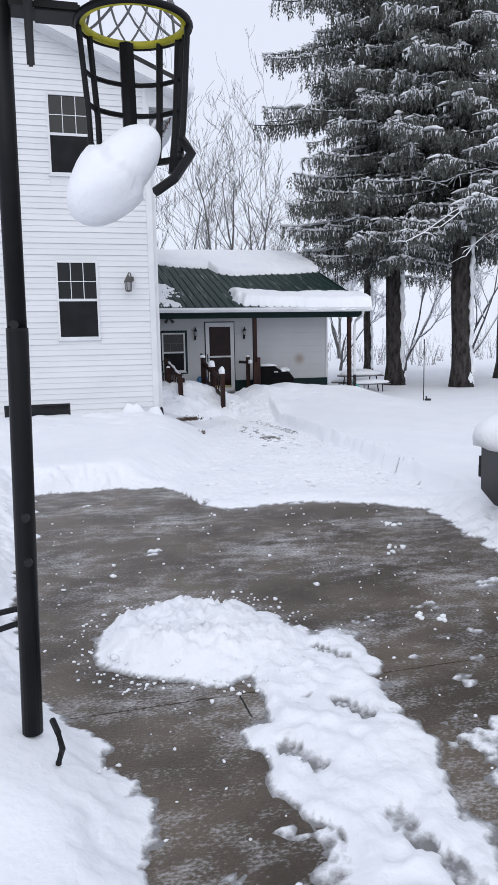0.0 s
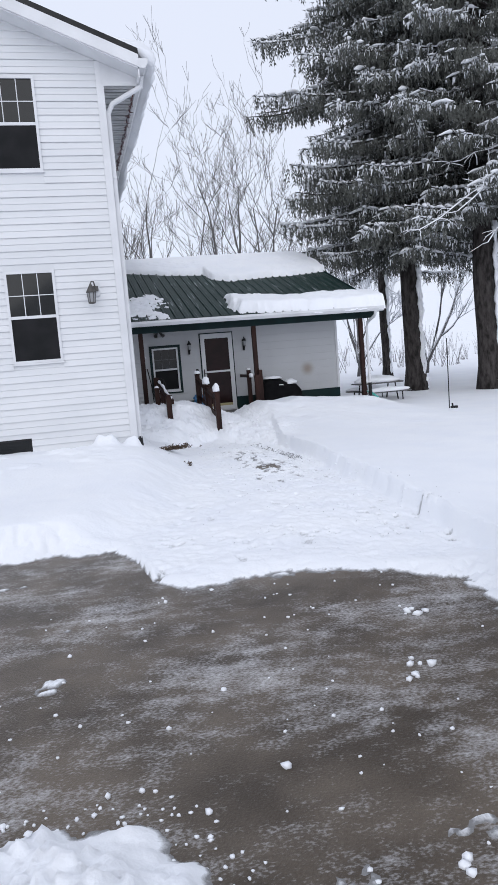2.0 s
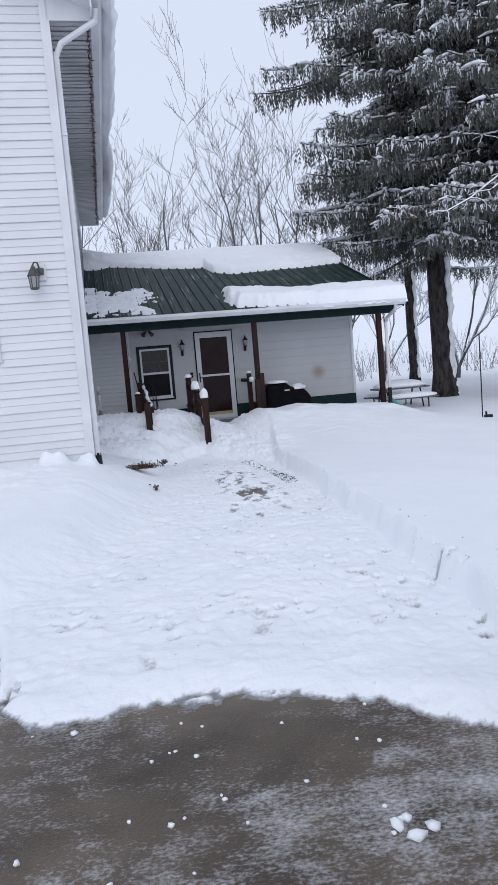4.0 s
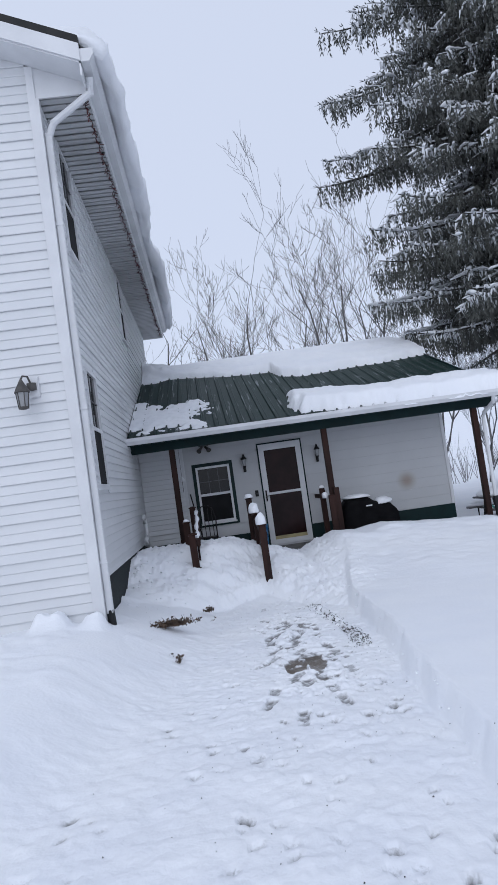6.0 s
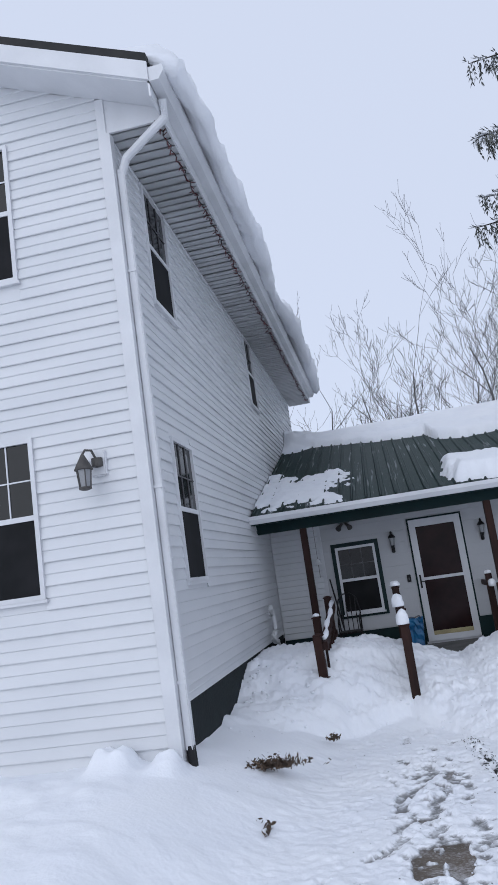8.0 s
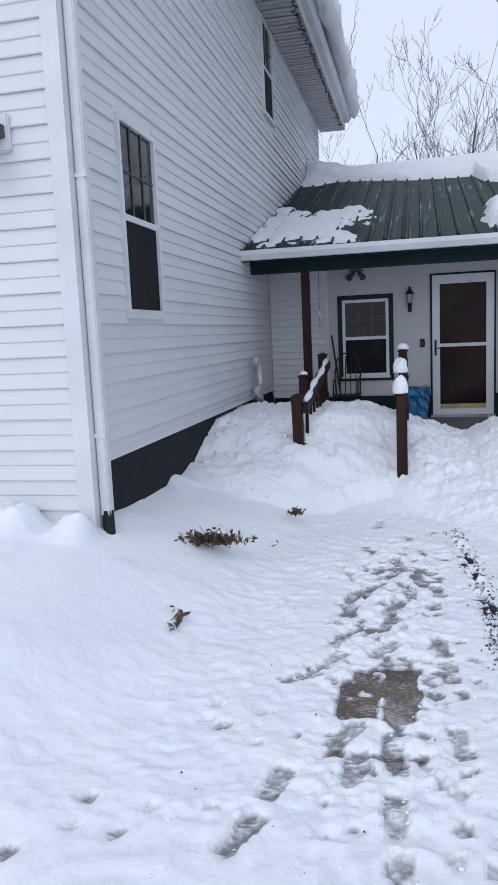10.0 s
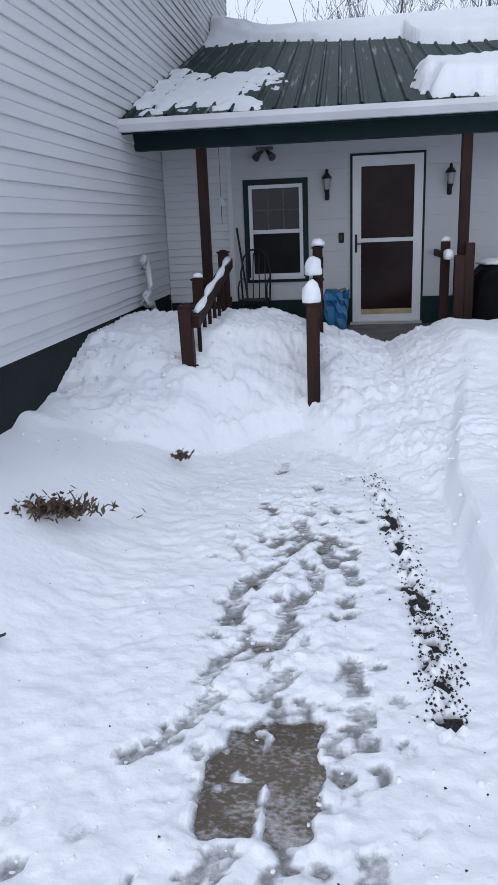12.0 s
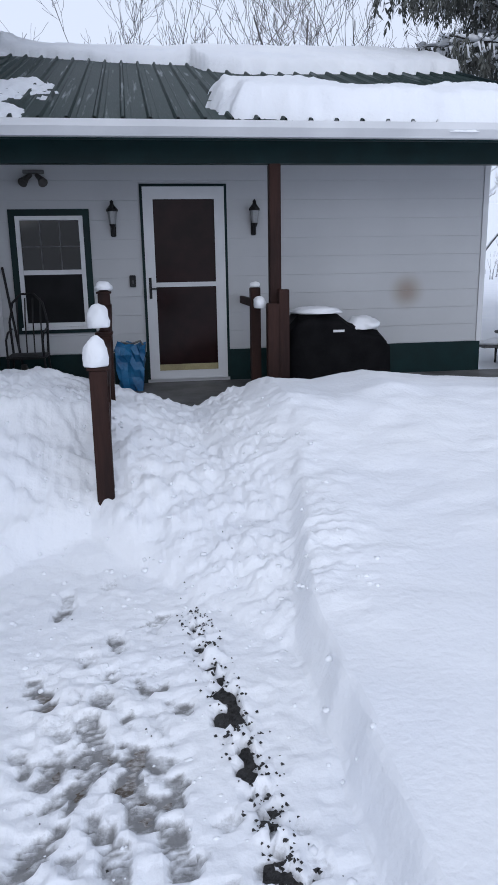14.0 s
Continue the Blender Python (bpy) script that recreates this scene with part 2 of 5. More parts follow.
# boots, out and back along the walk: across, along, turn
for x, y, a in ((4.50, 16.33, 0.3), (4.50, 16.10, -0.5), (4.67, 15.91, 0.2), (4.79, 15.69, 0.15), (4.61, 15.62, 0.1), (4.32, 15.70, -0.5), (4.22, 15.54, -0.2), (4.22, 15.28, -0.1),
                (4.50, 15.36, -0.3), (4.48, 15.10, -0.3), (4.47, 14.72, -0.6), (4.19, 14.53, -0.5), (4.20, 14.80, -0.3), (4.83, 14.46, 0.1), (4.80, 14.78, 0.1), (4.34, 13.76, -0.5),
                (4.57, 13.60, 0.2), (4.40, 13.50, -0.1), (4.85, 13.76, 0.2), (4.09, 13.34, -0.2), (4.58, 13.22, 0.1), (4.02, 13.02, -0.4), (4.05, 14.30, -0.9), (4.62, 12.85, 0.1), (4.25, 12.6, -0.2)):
    PRINTS.append((x, y, a, 0.27, 0.11, 0.05))
for k in range(9):
    PRINTS.append((4.5 + rnd.uniform(-0.3, 0.3), 16.4 + 0.16 * k, rnd.uniform(-0.4, 0.4), rnd.uniform(0.12, 0.24), 0.09, rnd.uniform(0.02, 0.04)))
for k in range(52):  # dog tracks: two pairs of paws
    y = rnd.uniform(8.3, 16.8)
    x = rnd.uniform(curve(y, [(8, 1.6), (12, 2.9), (14, 3.7), (18, 4.2)]), 5.0)
    a = rnd.uniform(-0.8, 0.8)
    for q in range(4):
        PRINTS.append((x + rnd.uniform(-0.1, 0.1) + 0.13 * (q % 2), y + 0.16 * (q // 2) + rnd.uniform(-0.05, 0.05), a, rnd.uniform(0.06, 0.10), rnd.uniform(0.055, 0.085), rnd.uniform(0.02, 0.05)))
for k in range(70):  # small scuffs and clods
    y = rnd.uniform(9.0, 17.4)
    PRINTS.append((rnd.uniform(3.8, 5.05), y, rnd.uniform(-1, 1), rnd.uniform(0.04, 0.12), rnd.uniform(0.03, 0.06), rnd.uniform(0.02, 0.05)))
for x, y in ((2.75, 8.7), (3.55, 9.3), (3.5, 9.0)):
    PRINTS.append((x, y, rnd.uniform(-0.5, 0.5), 0.24, 0.10, 0.03))
for x, y, a in ((1.77, 4.00, 0.6), (1.22, 2.96, 0.5), (1.45, 2.33, 0.1), (1.52, 2.02, 0.1), (1.62, 3.3, 0.4)):  # boots on the slush by the pile
    PRINTS.append((x, y, a, 0.30, 0.115, 0.05))


def snow_height(x, y):
    wob = fbm(x * 1.3, y * 1.3, 4, 3)
    small = fbm(x * 5, y * 5, 4, 11)
    grit = fbm(x * 16, y * 16, 3, 23)
    h = 0.32 + 0.05 * fbm(x * 0.35, y * 0.35, 3, 5) + 0.012 * wob + 0.004 * small
    # drift against the house
    h = h + 0.20 * step(11.5, 15.0, y) * (1 - step(2.1, 3.0, x)) + 0.05 * step(9.8, 10.6, y) * (1 - step(2.0, 3.6, x))
    h = h + 0.22 * (1 + 0.5 * small) * np.exp(-((x - 1.83) / 0.19) ** 4 - ((y - 15.2) / 0.22) ** 2) + 0.17 * (1 + 0.6 * small) * np.exp(-((x - 2.3) / 0.13) ** 4 - ((y - 15.25) / 0.15) ** 2)
    h = h + 0.10 * np.maximum(fbm(x * 2.1, y * 2.1, 3, 9), 0) * step(12.5, 14, y) * (1 - step(2.4, 3.2, x))
    h = h + 0.20 * np.exp(-((x + 0.42) / 0.52) ** 4 - ((y - 3.1) / 0.60) ** 4) * (1 + 0.3 * small)
    h = h * (0.55 + 0.45 * np.maximum(step(6.5, 9.5, y), step(4.3, 4.8, x)))
    # trodden lane from the drive to the steps
    left = curve(y, [(7, -0.4), (9, 0.6), (10.5, 1.8), (12, 2.5), (14, 3.15), (15, 3.4), (17, 3.5), (18, 3.6), (19, 4.6)])
    right = curve(y, [(7, 4.7), (9.7, 5.02), (10.8, 5.12), (12.9, 5.26), (15, 5.42), (16.8, 5.46), (17.6, 5.59), (18.5, 5.8)]) + 0.06 * wob + 0.02 * small
    lane = step(-0.75, 0.25, x - left + 0.12 * wob) * step(-0.045, 0.05, right - x) * (1 - step(17.6, 19.0, y)) * step(6.8, 8.0, y + 0.3 * wob)
    crumb = np.abs(fbm(x * 9, y * 9, 3, 77))
    thin = 0.056 + 0.018 * wob + 0.020 * small + 0.012 * grit + 0.02 * crumb
    worn = step(0.0, 0.35, 0.55 - np.abs(x - 4.5)) * step(12.2, 13.4, y) * (1 - step(16.6, 17.6, y))
    thin = thin - worn * (0.014 + 0.05 * small + 0.05 * grit)
    edging = np.exp(-((x - curve(y, [(14, 5.14), (15.2, 5.14), (16.2, 5.07), (17.2, 4.97)])) / 0.05) ** 2) * step(14.3, 14.5, y) * (1 - step(17.0, 17.4, y))
    thin = thin - edging * (0.030 + 0.035 * (1 - step(15.2, 15.6, y)) + 0.10 * small + 0.16 * fbm(x * 26, y * 26, 2, 91))
    scraped = step(-0.02, 0.03, np.minimum(0.20 - np.abs(x - 4.46), 0.28 - np.abs(y - 14.2)) + 0.05 * small) * (1 - 0.8 * np.exp(-((x - 4.475) / 0.022) ** 2))
    thin = thin - scraped * (0.075 + 0.05 * small + 0.06 * grit)
    h = h * (1 - lane) + thin * lane
    # shovelled and drifted snow over the steps, up to the deck
    crest = curve(x, [(2.2, 0.93), (3.9, 0.95), (4.3, 0.84), (4.7, 0.72), (5.2, 0.54), (5.5, 0.66), (5.9, 0.80), (6.3, 0.76), (6.8, 0.84), (7.4, 0.76), (8.8, 0.66), (9.5, 0.45), (10.5, 0.33)])
    foot = curve(x, [(2.2, 17.6), (2.6, 17.45), (3.0, 17.2), (3.5, 17.65), (4.4, 18.25), (5.2, 17.1), (5.8, 16.1), (7.5, 15.4), (10, 15.2)])
    top = curve(x, [(2.2, 18.75), (3.3, 18.7), (4.0, 19.0), (4.5, 19.4), (5.2, 19.7), (6, 19.4), (7.5, 19.6), (10, 19.6)])
    up = np.clip((y - foot + 0.18 * wob + 0.06 * small) / (top - foot), 0, 1)
    up = up ** (0.8 + 0.9 * step(5.3, 6.2, x)) * (1 - 0.15 * np.sin(up * math.pi))
    billow = np.abs(fbm(x * 2.6, y * 2.6, 4, 61))
    rise = up * (crest - h + 0.05 * wob) + step(0.02, 0.25, up) * (0.045 * billow + 0.02 * small + 0.025 * np.abs(grit) + 0.045 * np.abs(vnoise(x * 5.2, y * 5.2, 83)) ** 1.5 + 0.035 * np.abs(vnoise(x * 12, y * 12, 87)) + 0.026 * np.abs(vnoise(x * 25, y * 25, 88)) - 0.04) * (1 - 0.85 * step(5.4, 6.2, x))
    h = h + np.maximum(rise, 0) * (1 - step(20.3, 20.85, y + 0.2 * wob)) * (1 - step(9.0, 10.6, x))
    h = np.where((y > 20.7) & (x < 9.3) & (x > 2.43), np.minimum(h, 0.40 - 0.2 * step(20.8, 21.2, y)), h)
    # bare drive
    edge_l = curve(y, [(-8, 0.3), (2.3, 0.50), (2.8, 0.47), (3.3, 0.40), (3.7, 0.30), (3.95, 0.20), (4.5, 0.08), (4.8, -0.04), (9.8, -0.15)])
    edge_r = curve(y, [(-8, 6.5), (2, 4.6), (5.4, 3.90), (6.6, 4.1), (8, 4.3)])
    edge_f = curve(x, [(-1, 10.05), (0.9, 9.8), (1.6, 9.6), (1.8, 9.2), (1.88, 8.4), (2.1, 8.0), (3.2, 7.9), (3.8, 7.8), (4.25, 7.3)])
    d = np.minimum(np.minimum(x - edge_l, edge_r - x), edge_f - y) + 0.22 * wob + 0.11 * small + 0.06 * grit
    bare = step(-0.45, 0.06, d)
    slush = np.maximum(0, 0.03 * fbm(x * 2.2 + y, y * 3.2 - x, 5, 31) + 0.016 * small + 0.010 * grit - 0.0135 + 0.011 * step(1.6, 3.0, x) * (1 - step(3.5, 5.5, y)) + 0.008 * (1 - step(2.6, 3.4, y)))
    h = h * (1 - bare) + bare * (-0.02 + np.minimum(slush, 0.010) * 3.5)
    h = h - 0.03 * np.maximum(grit, 0) * bare * (1 - bare) * 4
    # pile dropped by the shovel, and its trail
    a = (x - 1.04) * 0.97 + (y - 4.52) * -0.25
    b = (x - 1.04) * 0.25 + (y - 4.52) * 0.97
    r = np.sqrt((a / 0.80) ** 2 + (b / 0.70) ** 2) + 0.22 * wob + 0.16 * small
    pile = (1 - step(0.45, 1.05, r)) * (0.13 + 0.09 * np.abs(small) + 0.10 * np.abs(grit))
    r2 = np.abs(x - curve(y, [(1.0, 1.15), (2.2, 1.38), (3.2, 1.46), (3.7, 1.58), (4.4, 1.74)])) / 0.46 + 0.4 * wob + 0.45 * small
    trail = (1 - step(0.55, 1.0, r2)) * (1 - step(4.0, 4.6, y)) * (0.050 + 0.035 * small + 0.030 * grit + 0.03 * np.abs(fbm(x * 7, y * 7, 3, 78)))
    h = np.maximum(h, np.where(pile + trail > 0.004, np.maximum(pile, trail) - 0.01, -1))
    wet = np.zeros_like(h)
    for px, py, turn, length, width, depth in PRINTS:
        near = (np.abs(x - px) < 0.3) & (np.abs(y - py) < 0.3)
        if not near.any():
            continue
        dx, dy = x[near] - px, y[near] - py
        u, v = dx * math.cos(turn) + dy * math.sin(turn), -dx * math.sin(turn) + dy * math.cos(turn)
        waist = 1 - 0.22 * np.exp(-((v + 0.03) / 0.06) ** 2) if length > 0.2 else 1
        q = np.sqrt((u / (width / 2 * waist)) ** 4 + (v / (length / 2)) ** 4) + 0.16 * grit[near] + 0.10 * small[near]
        cut = (1 - step(0.92, 1.10, q)) * np.clip(1.05 + 0.5 * small[near] + 0.2 * grit[near], 0, 1)
        ribs = 0.010 * np.maximum(0, np.sin(v * 190 + 55 * np.abs(u)) - 0.25) if length > 0.2 else 0
        floor_z = 0.024 * (py > 10.9)
        sink = np.minimum(depth, np.maximum(h[near] - floor_z + 0.005 * small[near] + 0.004 * grit[near], 0.006))
        wet[near] = np.maximum(wet[near], cut * min(1.0, depth * 16) * (0.5 + 0.5 * (np.asarray(ribs) < 0.004)))
        h[near] = np.where(h[near] > -0.01, h[near] - cut * sink + cut * ribs, h[near])
    return h, wet


def axis_points(lo, hi, fine, near, far):
    pts = list(np.arange(lo, hi, fine))
    s, p = fine, hi
    while p < far:
        pts.append(p)
        s = min(s * 1.22, 60) if p > hi + near else max(fine, 0.05)
        p += s
    s, p = fine, lo - 0.05
    out = []
    while p > -far:
        out.append(p)
        s = min(s * 1.22, 60) if p < lo - near else max(fine, 0.05)
        p -= s
    return np.array(sorted(out) + pts)


gx, gy = axis_points(-0.4, 6.2, 0.026, 3.5, 420), axis_points(1.8, 20.6, 0.028, 1.5, 420)
gx = np.sort(np.concatenate([gx, np.arange(3.65, 5.6, 0.026) + 0.004]))
gy = np.sort(np.concatenate([gy, np.arange(13.0, 17.6, 0.028) + 0.005]))
GX, GY = np.meshgrid(gx, gy)
GZ, WET = (a.reshape(GX.shape) for a in snow_height(GX.ravel(), GY.ravel()))
GZ = GZ + 7.0 * step(60, 160, GY) + 22 * step(120, 400, GY)
nx, ny = len(gx), len(gy)
idx = np.arange(nx * ny).reshape(ny, nx)
quads = np.stack([idx[:-1, :-1], idx[:-1, 1:], idx[1:, 1:], idx[1:, :-1]], -1).reshape(-1, 4)
me = bpy.data.meshes.new("ground")
me.from_pydata(np.stack([GX, GY, GZ], -1).reshape(-1, 3).tolist(), [], quads.tolist())
me.materials.append(SNOW)
melt = np.maximum(1 - step(-0.004, 0.024, GZ - 0.018 * (GY > 10.9)), 0.9 * WET) * (GY < 18.2) * (GX > -0.5) * (GX < 5.6)
me.attributes.new("melt", "FLOAT", "POINT").data.foreach_set("value", melt.ravel().astype(np.float32))
me.polygons.foreach_set("use_smooth", [True] * len(me.polygons))
ground = tagged(new("ground", me), "deep fresh white snow with a trodden lane and boot prints", "snow", kind="structure")

drive = tagged(Shape().box(-3, 7, -9, 11, -0.2, -0.022).put("driveway", GRAVEL), "wet grey-brown concrete driveway with slush and scraped snow", "driveway", kind="structure")
for xa, xb, ya, yb in ((-3, 1.094, -9, 3.664), (1.106, 7, -9, 3.664), (-3, 7, 3.676, 11)):
    Shape().box(xa, xb, ya, yb, -0.021, 0.0).put("slab", CONCRETE, drive)
pathway = Shape().box(3.86, 5.05, 11.005, 18.0, -0.2, 0.018).put("pavement", WALK)
tagged(pathway, "narrow wet concrete walk under trodden snow", "walkway", kind="structure")
strip = Shape()
for (xa, ya), (xb, yb) in zip(((5.14, 13.0), (5.14, 15.2), (5.07, 16.2)), ((5.14, 15.2), (5.07, 16.2), (4.96, 17.4))):
    strip.add([(xa - 0.09, ya, 0.026), (xa + 0.09, ya, 0.026), (xb + 0.09, yb, 0.026), (xb - 0.09, yb, 0.026), (xa - 0.09, ya, -0.2), (xa + 0.09, ya, -0.2), (xb + 0.09, yb, -0.2), (xb - 0.09, yb, -0.2)],
              [(0, 1, 2, 3), (0, 4, 5, 1), (1, 5, 6, 2), (2, 6, 7, 3), (3, 7, 4, 0)])
tagged(strip.put("gravel_edging", GRAVEL), "strip of black gravel along the concrete walk", "gravel", kind="structure")

def ground_z(x, y):
    i, j = min(np.searchsorted(gx, x), nx - 1), min(np.searchsorted(gy, y), ny - 1)
    return float(GZ[j, i])


# crumbs and clods of snow, on the drive, round the pile, along the lane and on the bank
ICO = bmesh.new()
bmesh.ops.create_icosphere(ICO, subdivisions=1, radius=1)
ICO_V = np.array([v.co[:] for v in ICO.verts])
ICO_F = [tuple(v.index for v in f.verts) for f in ICO.faces]
ICO.free()


def clod(shape, x, y, z, size, r):
    jitter = np.array([[r.uniform(-0.25, 0.25) for q in range(3)] for v in ICO_V])
    shape.add(((ICO_V + jitter) * (size * r.uniform(0.8, 1.4), size * r.uniform(0.8, 1.3), size * r.uniform(0.6, 0.9)) + (x, y, z + size * 0.35)).tolist(), ICO_F)


rnd = random.Random(21)
crumbs = Shape()
for k in range(420):
    x, y = rnd.uniform(0.0, 3.9), rnd.uniform(2.2, 8.2)
    if k % 2:
        a, d = rnd.uniform(0, 6.28), rnd.gauss(0.97, 0.13)
        x, y = 1.04 + 0.80 * d * math.cos(a), 4.52 + 0.76 * d * math.sin(a)
    clod(crumbs, x, y, max(0.0, ground_z(x, y)), rnd.uniform(0.005, 0.012) * (2.2 if k % 11 == 0 else 1), rnd)
for x, y in ((3.62, 6.9), (3.55, 6.86), (3.2, 6.1), (3.28, 6.0), (3.1, 5.9), (2.6, 4.4), (2.75, 4.3)):
    for q in range(3):
        clod(crumbs, x + rnd.uniform(-0.06, 0.06), y + rnd.uniform(-0.06, 0.06), 0.0, rnd.uniform(0.016, 0.032), rnd)
tagged(crumbs.put("snow_crumbs", SNOW, smooth=True), "small crumbs of snow scattered on the wet driveway", "snow", kind="stuff")
clods = Shape()
for k in range(900):
    if k < 500:
        x, y = rnd.uniform(3.7, 5.4), rnd.uniform(12.4, 17.6)
        size = rnd.uniform(0.004, 0.010) * (1.8 if k % 17 == 0 else 1)
    elif k < 560:
        y = rnd.uniform(9.5, 17.6)
        x, size = float(curve(y, [(9.7, 5.02), (12.9, 5.26), (15, 5.42), (17.6, 5.59)])) - abs(rnd.gauss(0, 0.10)), rnd.uniform(0.006, 0.016)
    else:
        x, y = rnd.uniform(2.45, 5.9), rnd.uniform(16.6, 19.6)
        size = rnd.uniform(0.006, 0.020) * (1.6 if x < 3.3 else 1)
    clod(clods, x, y, ground_z(x, y) - size * 0.55, size, rnd)
tagged(clods.put("snow_clods", SNOW, smooth=True), "broken clods of snow along the trodden lane", "snow", kind="stuff")

# loose black gravel and bits of dirt kicked up along the walk
pebbles = Shape()
rnd = random.Random(41)
for k in range(1500):
    if k < 1150:
        y = rnd.uniform(14.5, 17.3) if k % 3 else rnd.uniform(14.5, 15.4)
        x = float(curve(y, [(14, 5.14), (15.2, 5.14), (16.2, 5.07), (17.2, 4.97)])) + rnd.gauss(0, 0.045)
    else:
        x, y = rnd.uniform(2.6, 5.3), rnd.uniform(8.6, 18.0)
    s = rnd.uniform(0.003, 0.008) * (1.25 if k < 1150 else 0.8)
    z = max(ground_z(x, y), 0.026 if abs(x - 5.10) < 0.09 else 0.018)
    d = [Vector((rnd.uniform(-1, 1), rnd.uniform(-1, 1), rnd.uniform(-0.3, 1))).normalized() * s for q in range(4)]
    c = Vector((x, y, z + s * 0.3))
    pebbles.add([c + Vector((s, 0, -s * 0.4)) + d[0] * 0.3, c + Vector((-s * 0.6, s * 0.8, -s * 0.4)) + d[1] * 0.3, c + Vector((-s * 0.5, -s * 0.9, -s * 0.4)) + d[2] * 0.3, c + Vector((0, 0, s * 0.8)) + d[3] * 0.3], [(0, 1, 3), (1, 2, 3), (2, 0, 3), (0, 2, 1)])
tagged(pebbles.put("loose_gravel", GRAVEL), "loose black gravel and dirt scattered on the snow", "gravel", kind="stuff")

# ---- the white two-storey house ----
X1, Y1, Y2 = 2.37, 15.39, 29.0        # corner of the side wall and the gable front, rear end
XW, ZE = -6.4, 6.72                   # far corner, soffit height
RX, SLOPE = -2.0, 0.42                # ridge, pitch
house = thing("house", (X1, Y1, 0.3), "white two-storey house with vinyl lap siding and dark sash windows", "house")
COURSE = 0.2225
OV, RK = 0.62, 0.45                   # eave and rake overhang


def zt(x):
    return ZE + 0.47 + SLOPE * (X1 + OV - 0.06 - x)


def lap(axis, a, b, z, sign, face, top=None, wide=False):
    """One lap board: its lower edge stands proud. axis: the way that it runs; face: the wall's face; sign: outwards."""
    h = (top or z + COURSE)
    if wide:
        prof = [(face, z), (face + sign * 0.010, z), (face + sign * 0.012, z + 0.004), (face + sign * 0.007, h - 0.001), (face, h - 0.001)]
    else:
        m = (z + h) / 2
        prof = [(face, z), (face + sign * 0.025, z), (face + sign * 0.028, z + 0.008), (face + sign * 0.009, m - 0.004), (face + sign * 0.019, m + 0.001), (face + sign * 0.021, m + 0.008), (face + sign * 0.005, h - 0.001), (face, h - 0.001)]
    s = Shape()
    if axis == "x":
        n = len(prof)
        s.add([(a, p[0], p[1]) for p in prof] + [(b, p[0], p[1]) for p in prof], [tuple(range(n)), tuple(range(2 * n - 1, n - 1, -1))] + [(i, i + n, (i + 1) % n + n, (i + 1) % n) for i in range(n)])
    else:
        n = len(prof)
        s.add([(p[0], a, p[1]) for p in prof] + [(p[0], b, p[1]) for p in prof], [tuple(range(n)), tuple(range(2 * n - 1, n - 1, -1))] + [(i, i + n, (i + 1) % n + n, (i + 1) % n) for i in range(n)])
    return s


def runs(a, b, z0, z1, holes):
    """The stretches of a..b that no opening (a0, a1, z0, z1) cuts."""
    cuts = sorted((h[0], h[1]) for h in holes if h[2] < z1 - 0.02 and h[3] > z0 + 0.02)
    out, p = [], a
    for c0, c1 in cuts:
        if c0 > p:
            out.append((p, c0))
        p = max(p, c1)
    if b > p:
        out.append((p, b))
    return out


def course(parent, axis, a, b, z, h, sign, face, holes, material, wide=False):
    """One course of boards along a wall, cut round the openings above, below and beside them."""
    for p, q in runs(a, b, z, h, holes):
        if q - p > 0.05:
            s = lap(axis, p, q, z, sign, face, h, wide)
            solid("siding_board", s.v, s.f, material, parent)
    for h0, h1, lo, hi in holes:
        if lo < h - 0.02 and hi > z + 0.02 and a < h0 and h1 < b:
            for zz, hh in ((z, lo), (hi, h)):
                if z <= zz and hh <= h and hh - zz > 0.015:
                    s = lap(axis, h0, h1, zz, sign, face, hh, True)
                    solid("siding_board", s.v, s.f, material, parent)


def wall_core(parent, axis, a, b, z0, z1, face, thick, holes, material, name="wall"):
    """A wall with thickness, with its openings left out."""
    s = Shape()
    zs = sorted({z0, z1, *[h[2] for h in holes], *[h[3] for h in holes]})
    for lo, hi in zip(zs, zs[1:]):
        for p, q in runs(a, b, lo, hi, [(h[0], h[1], h[2] - 0.03, h[3] + 0.03) for h in holes if h[2] < hi and h[3] > lo]):
            if axis == "x":
                s.box(p, q, min(face, face + thick), max(face, face + thick), lo, hi)
            else:
                s.box(min(face, face + thick), max(face, face + thick), p, q, lo, hi)
    return s.put(name, material, parent)


FRONT = [(0.415, 1.255, 2.12, 3.685), (0.41, 1.26, 5.33, 6.87), (-0.72, 0.57, 0.48, 0.82), (-4.2, -3.37, 2.12, 3.69), (-4.2, -3.37, 5.33, 6.89)]
SIDE = [(16.25, 17.10, 2.09, 3.65), (16.30, 17.18, 5.20, 6.67), (22.30, 23.10, 5.27, 6.69)]
wall_core(house, "x", XW, X1, 0.2, ZE, Y1, 0.2, FRONT, TRIM)
wall_core(house, "y", Y1 + 0.2, Y2, 0.9, ZE, X1, -0.2, SIDE, TRIM)
Shape().box(XW, X1 - 0.2, Y2 - 0.2, Y2, 0.2, ZE).put("wall", SIDING, house)
Shape().box(XW, XW + 0.2, Y1 + 0.2, Y2 - 0.2, 0.2, ZE).put("wall", SIDING, house)
Shape().box(X1 - 0.22, X1 - 0.02, Y1 + 0.21, Y2, -0.1, 0.9).put("foundation", FOUND, house, "dark green painted foundation")
Shape().box(X1 - 0.02, X1 + 0.002, Y1 + 0.03, 22.19, -0.1, 0.985).put("foundation_skirt", FOUND, house, "dark green skirting below the siding")
